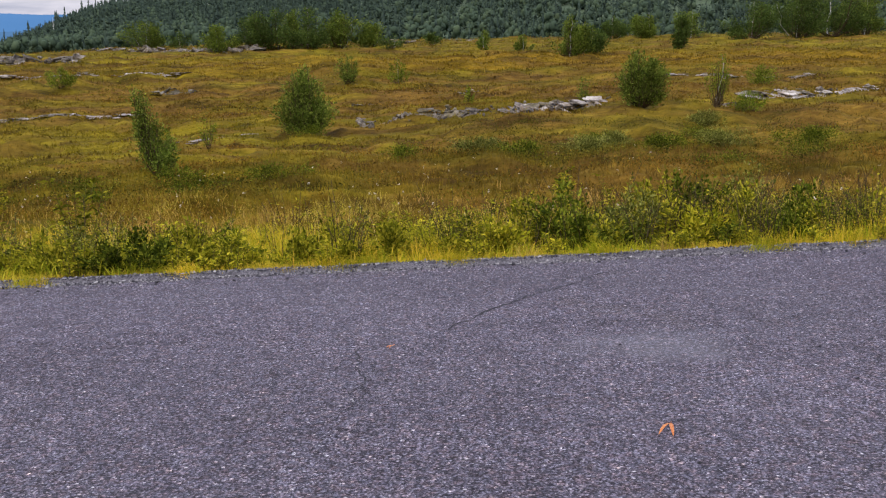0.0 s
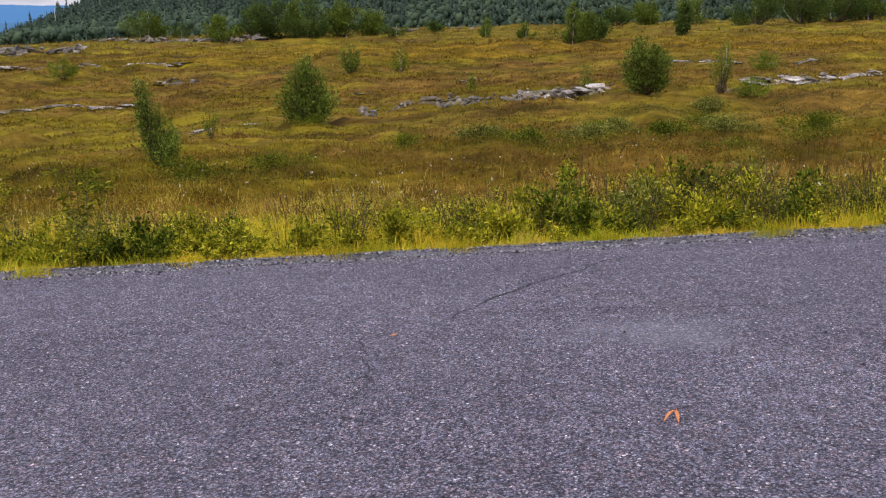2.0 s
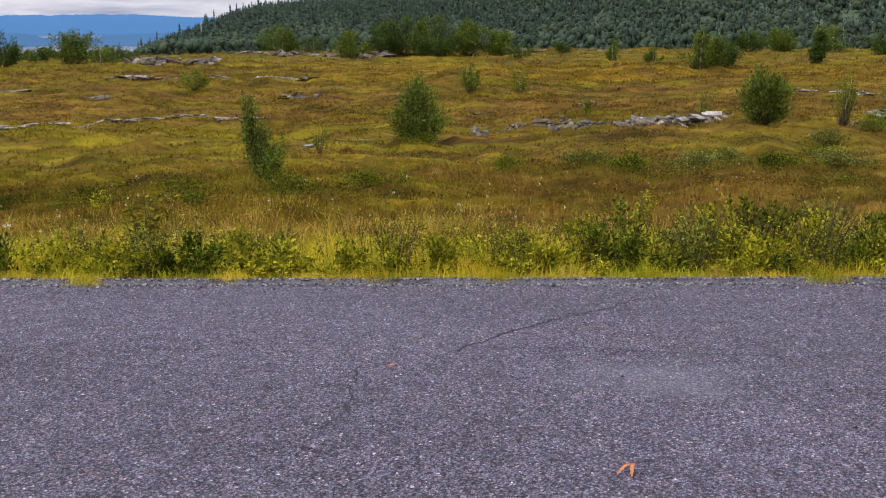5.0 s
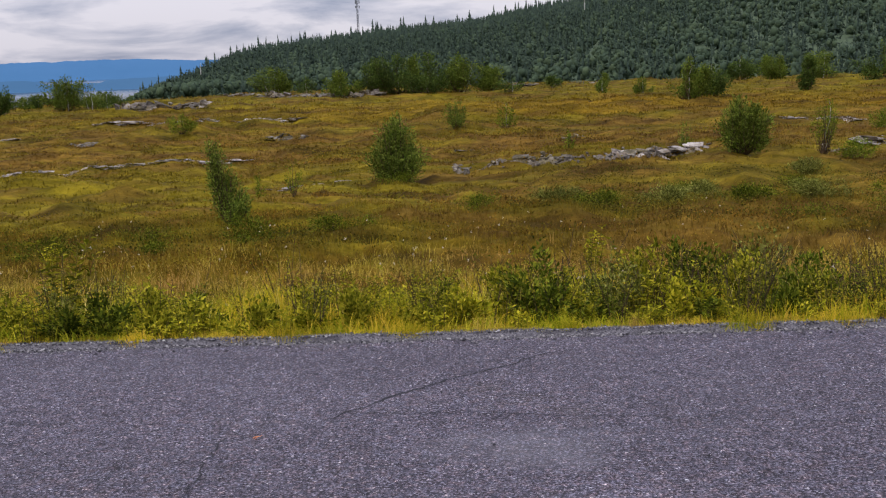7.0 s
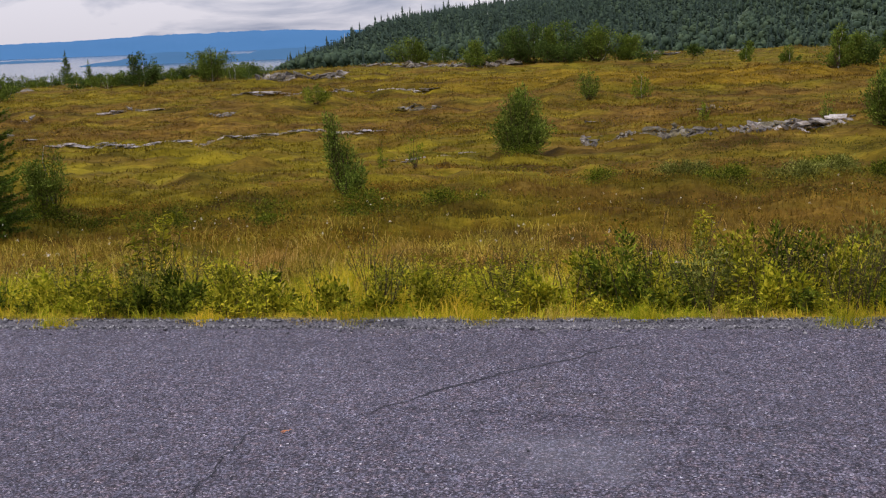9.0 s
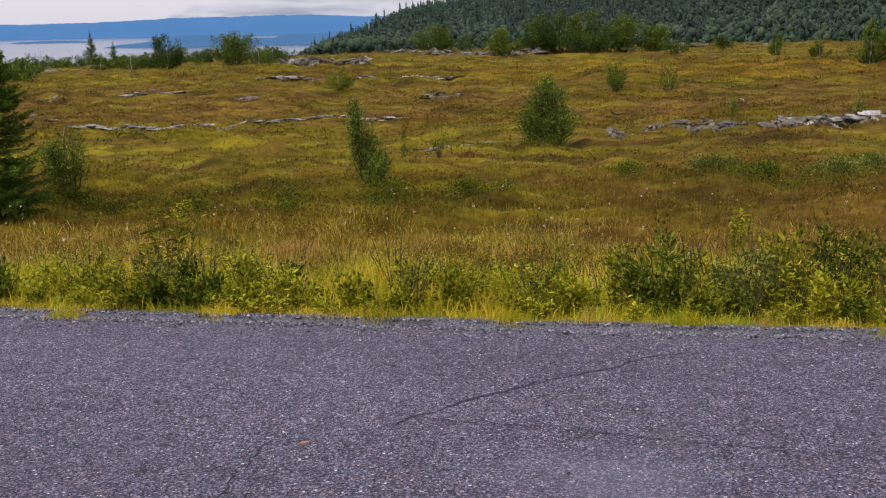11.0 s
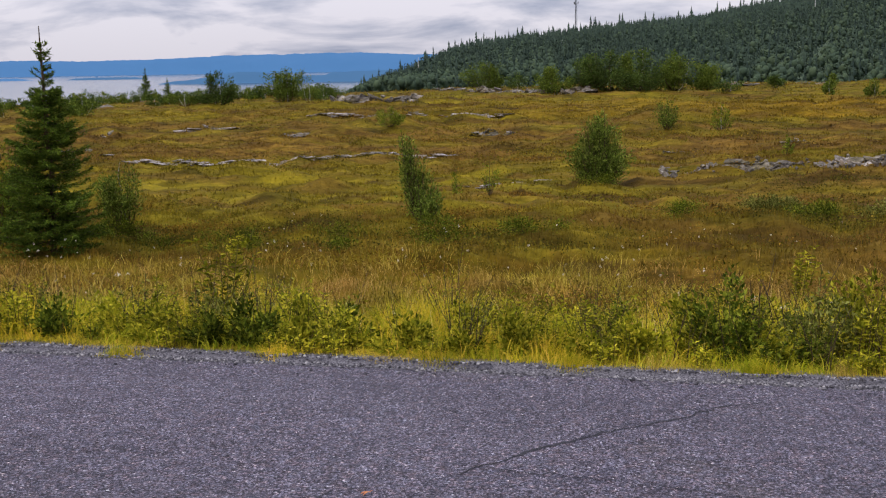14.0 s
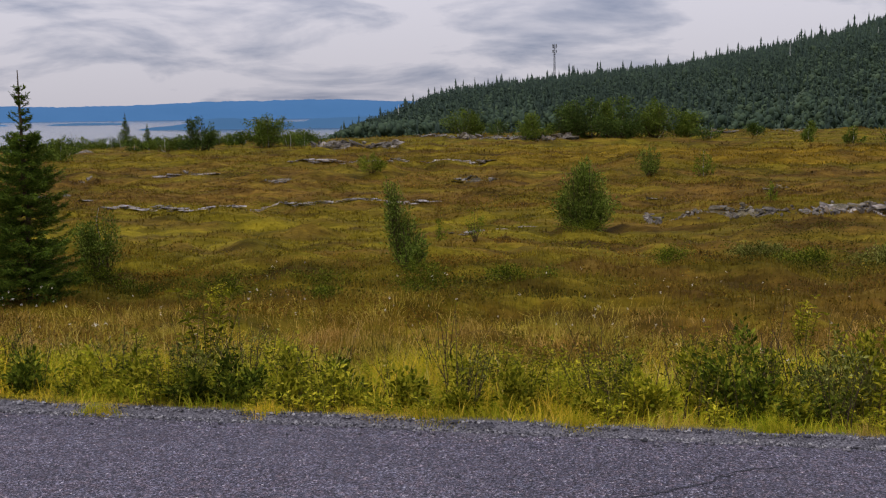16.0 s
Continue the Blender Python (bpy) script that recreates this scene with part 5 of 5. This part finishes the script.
def herb_parts(seed, stems, height, leaf, per, bare):
    """Meshes of one leafy herb: its stems and its leaves."""
    rg = np.random.default_rng(seed)
    st, lf = [], []
    for s in range(stems):
        a = rg.uniform(0, 2 * math.pi)
        out = np.array([math.cos(a), math.sin(a), 0])
        hh = height * rg.uniform(0.55, 1.0)
        k = np.linspace(0, 1, 6)[:, None]
        p = out * rg.uniform(0.0, 0.10) + out * hh * rg.uniform(0.05, 0.45) * k ** 1.5 + np.array([0, 0, hh]) * k
        p[0, 2] = -0.05
        st.append(tube(p, np.linspace(0.0045, 0.0018, 6), 4))
        f = np.sort(rg.uniform(bare, 1.0, per))
        i = np.minimum(4, (f * 5).astype(int))
        at = p[i] + (p[i + 1] - p[i]) * (f * 5 - i)[:, None]
        ang = np.arange(per) * 2.4 + rg.uniform(0, 6)
        aim = np.stack([np.cos(ang), np.sin(ang), rg.uniform(0.0, 0.7, per)], 1) * 1.6
        lf.append(leaves(rg, at, leaf, leaf * 0.34, 0.8, aim))
    return st, merged(lf)


HERBS = []
KINDS = (
    ("fireweed", "leafy light green fireweed on the road verge", HERB, STEM, 8, 0.55, 0.058, 30, 0.12),
    ("fireweed", "leafy bright green fireweed on the road verge", LIME_HERB, STEM, 9, 0.45, 0.056, 26, 0.08),
    ("willow_shoot", "bushy dark green willow shoots on the road verge", DARK_HERB, TWIG_BARK, 12, 0.55, 0.045, 26, 0.08),
    ("willow_shoot", "thin upright willow shoots with small leaves", HERB, TWIG_BARK, 8, 0.72, 0.036, 16, 0.3),
    ("meadow_herb", "low broad-leaved bright green herb on the road verge", LIME_HERB, STEM, 10, 0.24, 0.065, 12, 0.15),
    ("willow_shoot", "grey-green willow shoots on the road verge", GREY_WILLOW, TWIG_BARK, 9, 0.60, 0.045, 18, 0.2),
    ("meadow_herb", "dark low leafy herb on the road verge", DARK_HERB, STEM, 10, 0.28, 0.07, 12, 0.15),
    ("dock_stalk", "dark brown upright stalks on the road verge", TWIG_BARK, TWIG_BARK, 4, 0.80, 0.020, 8, 0.55),
)
for n, (name, label, lm, sm, stems, hh, leaf, per, bare) in enumerate(KINDS):
    st, (lv, lt) = herb_parts(300 + n, stems, hh, leaf, per, bare)
    HERBS.append((name, label, [tri_mesh("stem", sv, stt, sm, flat=False) for sv, stt in st], tri_mesh("foliage", lv, lt, lm)))


def herb(kind, x, y, scale, turn):
    name, label, stem_meshes, leaf_mesh = HERBS[kind]
    root = thing(name, label, "plant", x, y, group="plants along the verge")
    for one in stem_meshes:
        part("stem", one, root)
    tagged(part("foliage", leaf_mesh, root), kind="stuff")
    root.matrix_basis = pose(x, y, ground_z(x, y), 0, 0, turn) @ Matrix.Scale(scale, 4)
    return root


rnd = random.Random(8)
placed = 0
while placed < 300:
    x, v = rnd.uniform(-9.5, 6.5), 0.25 + 3.4 * rnd.random() ** 1.35
    y = 8.73 + 0.085 * x + v * 1.0036
    dense = 0.25 + 0.75 * patches(x, y, 0.75, 81, -0.25, 0.25)
    if rnd.random() > dense:
        continue
    right = smooth(0.0, 2.0, x)
    pick = rnd.random() + 0.18 * right
    if v < 0.55:
        kind, s = rnd.choice((4, 6, 4)), rnd.uniform(0.5, 0.9)
    elif pick < 0.30:
        kind, s = rnd.choice((0, 1)), rnd.uniform(0.7, 1.1)
    elif pick < 0.38 + 0.2 * right:
        kind, s = 2, rnd.uniform(0.65, 1.05)
    elif pick < 0.66 + 0.12 * right:
        kind, s = 3, rnd.uniform(0.7, 1.05)
    elif pick < 0.72:
        kind, s = 5, rnd.uniform(0.7, 1.0)
    elif pick < 0.84:
        kind, s = rnd.choice((4, 6)), rnd.uniform(0.8, 1.2)
    else:
        kind, s = 7, rnd.uniform(0.6, 0.95)
    herb(kind, x, y, s, rnd.uniform(0, 360))
    placed += 1
# leafy willow and birch shoots in thickets, dark gaps between them
THICKETS = (
    (1.12, 9.60, 0.80, 0.85, DARK_HERB), (0.82, 9.85, 0.60, 0.60, HERB), (1.70, 9.80, 0.72, 0.80, GREY_WILLOW), (2.10, 10.15, 0.75, 0.80, HERB), (2.45, 10.6, 0.80, 0.90, DARK_HERB), (2.95, 10.4, 0.70, 0.90, HERB),
    (3.55, 10.2, 0.62, 0.85, DARK_HERB), (4.30, 10.7, 0.75, 0.95, LIME_HERB), (4.95, 10.6, 0.70, 0.90, DARK_HERB), (3.25, 11.2, 0.80, 1.0, GREY_WILLOW), (5.6, 10.9, 0.75, 1.0, HERB), (1.35, 10.6, 0.55, 0.70, HERB),
    (0.48, 9.35, 0.40, 0.55, LIME_HERB), (0.15, 9.30, 0.26, 0.50, HERB), (1.42, 9.45, 0.30, 0.55, HERB), (2.30, 9.65, 0.40, 0.60, LIME_HERB), (2.75, 9.85, 0.45, 0.6, HERB), (3.2, 9.75, 0.40, 0.55, DARK_HERB),
    (-2.85, 8.92, 0.28, 0.45, DARK_HERB), (-2.48, 9.02, 0.46, 0.55, DARK_HERB), (-2.15, 9.12, 0.50, 0.55, HERB), (-1.75, 9.15, 0.30, 0.60, HERB), (-1.30, 9.12, 0.36, 0.55, HERB), (-0.85, 9.25, 0.30, 0.60, HERB),
    (-0.40, 9.30, 0.42, 0.55, HERB), (-3.35, 8.95, 0.38, 0.55, HERB), (-3.80, 9.05, 0.42, 0.60, LIME_HERB), (-4.30, 9.0, 0.45, 0.65, DARK_HERB), (-4.80, 9.0, 0.38, 0.55, HERB), (-5.5, 9.0, 0.45, 0.7, LIME_HERB),
    (-1.05, 9.9, 0.50, 0.65, HERB), (-2.6, 10.1, 0.48, 0.65, HERB), (-3.4, 9.9, 0.55, 0.6, GREY_WILLOW), (-4.6, 9.9, 0.45, 0.7, HERB), (-6.4, 9.3, 0.45, 0.8, HERB), (0.2, 10.2, 0.50, 0.65, DARK_HERB), (-1.9, 9.55, 0.45, 0.6, DARK_HERB),
)
for n, (x, y, h, w, mat) in enumerate(THICKETS):
    h *= 0.8 if x < 0.3 else 0.87
    text = {DARK_HERB: "dark green", HERB: "green", LIME_HERB: "bright yellow-green", GREY_WILLOW: "grey-green"}[mat]
    shrub("verge_willow", text + " leafy willow shoots growing on the road verge", "bush", x, y, h + 0.06, w, 500 + n, mat, STEM, int(24 + 28 * h), int(16 + 18 * h), 0.054 if mat is not GREY_WILLOW else 0.046, DOME, bare=0.12, main=5, lumps=7, low=0.15, thick=0.005, group="willows on the verge", slim=0.48)
for _ in range(90):
    x = rnd.uniform(-7, 6)
    y = 8.73 + 0.085 * x + rnd.uniform(0.3, 1.6)
    herb(rnd.choice((1, 4, 4, 6, 0) if x < 0.5 else (2, 3, 6, 7, 1)), x, y, rnd.uniform(0.6, 0.95), rnd.uniform(0, 360))
# bare upright stalks over the thickets
for _ in range(26):
    x = rnd.uniform(0.8, 6.0)
    herb(7, x, 9.6 + 0.085 * x + rnd.uniform(0.0, 1.5), rnd.uniform(0.8, 1.2), rnd.uniform(0, 360))
# single tall saplings that stand out of the grass
for x, y, kind, s in ((-3.61, 10.5, 0, 1.75), (-3.35, 10.7, 3, 1.1), (-1.6, 11.2, 3, 1.15), (2.0, 12.0, 0, 1.3), (2.5, 12.4, 1, 1.4), (-6.9, 16.5, 1, 1.2), (1.6, 14.5, 1, 1.4)):
    herb(kind, x, y, s, rnd.uniform(0, 360))


def edge_tuft(x, y, height, spread, count, material, label, seed):
    """One clump of grass at the road's edge."""
    rg = np.random.default_rng(seed)
    off = rg.normal(size=(count, 2)) * spread
    xy = np.array([[x, y]]) + off * [1.1, 0.6]
    z = np.array([ground_z(a, b) for a, b in xy])
    dome = np.exp(-(off ** 2).sum(1) / (3 * spread ** 2))
    return blades("grass_tuft", label, "grass", xy, z + 0.02, rg.uniform(0.5, 1.0, count) * height * dome, rg.uniform(0.002, 0.004, count), rg.uniform(0.5, 1.6, count), material, seed, kind="stuff")


for n, (x, y, hh, sp, m) in enumerate(((2.75, 8.95, 0.24, 0.11, VERGE_GRASS), (-3.28, 8.38, 0.20, 0.10, VERGE_GRASS), (0.68, 8.86, 0.30, 0.06, DRY_GRASS), (1.35, 8.98, 0.2, 0.08, VERGE_GRASS), (-0.9, 8.72, 0.16, 0.14, VERGE_GRASS),
                                       (0.1, 8.8, 0.2, 0.10, VERGE_GRASS), (1.9, 9.02, 0.18, 0.06, DRY_GRASS), (-2.1, 8.62, 0.15, 0.10, VERGE_GRASS), (3.5, 9.12, 0.22, 0.12, VERGE_GRASS), (-4.6, 8.4, 0.2, 0.14, VERGE_GRASS))):
    edge_tuft(x, y, hh, sp, 420 if m is VERGE_GRASS else 90, m, "green grass tuft hanging over the road edge" if m is VERGE_GRASS else "dry yellow grass tuft at the road edge", 400 + n)

# loose gravel where the road meets the verge
pieces = []
base_v = np.array([[1, 0, 0], [-0.8, 0.3, 0], [0.1, 0.9, 0], [-0.1, -1, 0.1], [0.2, 0.1, 0.7], [0, 0, -0.6]])
base_t = np.array([[0, 2, 4], [2, 1, 4], [1, 3, 4], [3, 0, 4], [2, 0, 5], [1, 2, 5], [3, 1, 5], [0, 3, 5]])
for _ in range(12000):
    x = rng.uniform(-7.5, 6.0)
    v = rng.normal(-0.05, 0.09) if rng.random() < 0.85 else rng.uniform(-0.5, 0.25)
    y = 8.73 + 0.085 * x + v
    s = 0.0045 + 0.013 * rng.random() ** 3
    zz = road_z(x, y) if v < -0.15 else ground_z(x, y)
    a = rng.uniform(0, 6.28)
    rot = np.array([[math.cos(a), -math.sin(a), 0], [math.sin(a), math.cos(a), 0], [0, 0, 1]])
    pieces.append(((base_v * rng.uniform(0.7, 1.3, (6, 3)) * s) @ rot.T + [x, y, zz + s * 0.35], base_t))
tagged(new("edge_gravel", tri_mesh("edge_gravel", *merged(pieces), GRAVEL)), "loose grey gravel along the asphalt edge", "gravel", kind="stuff")

# loose chips on the asphalt
for n, (x, y, s) in enumerate(((0.99, 5.94, 0.012), (2.04, 5.15, 0.014), (2.07, 5.77, 0.012), (1.0, 4.09, 0.010))):
    root = thing("road_chip", "small dark stone chip lying on the asphalt", "stone", x, y, road_z(x, y) + s * 0.3)
    part("chip", tri_mesh("chip", base_v * s, base_t, TAR), root)


def dry_leaf(x, y, size, turn, label):
    """A curled two-lobed dry leaf lying on the road."""
    root = thing("dry_leaf", label, "leaf", x, y, road_z(x, y) + 0.003)
    for lobe, ang in enumerate((-0.62, -0.08)):
        rows = []
        for i in range(9):
            f = i / 8
            w = size * 0.06 * math.sin(math.pi * min(1, f * 0.9 + 0.08)) + 0.002
            cx, cy = size * f * math.sin(ang), -size * f * math.cos(ang)
            lift = size * (0.16 * (1 - f) + 0.12 * math.sin(f * 2.6))
            rows.append([(cx - w, cy, lift + w * 0.7), (cx, cy, lift), (cx + w, cy, lift + w * 0.7)])
        ob = part("lobe", grid_mesh("lobe", rows, RED_LEAF), root)
        sol = ob.modifiers.new("thickness", "SOLIDIFY")
        sol.thickness = 0.0015
    v, t = tube([(0, 0, 0.004), (0.1 * size, 0.25 * size, 0.012), (0.16 * size, 0.5 * size, 0.006)], [0.0018, 0.0015, 0.001], 5)
    part("stalk", tri_mesh("stalk", v, t, RED_LEAF), root)
    root.rotation_euler = (0, 0, radians(turn))


dry_leaf(0.972, 4.52, 0.115, 0, "curled orange dry leaf lying on the asphalt")
dry_leaf(-0.31, 6.06, 0.04, -20, "small brown-orange dry leaf lying on the asphalt")
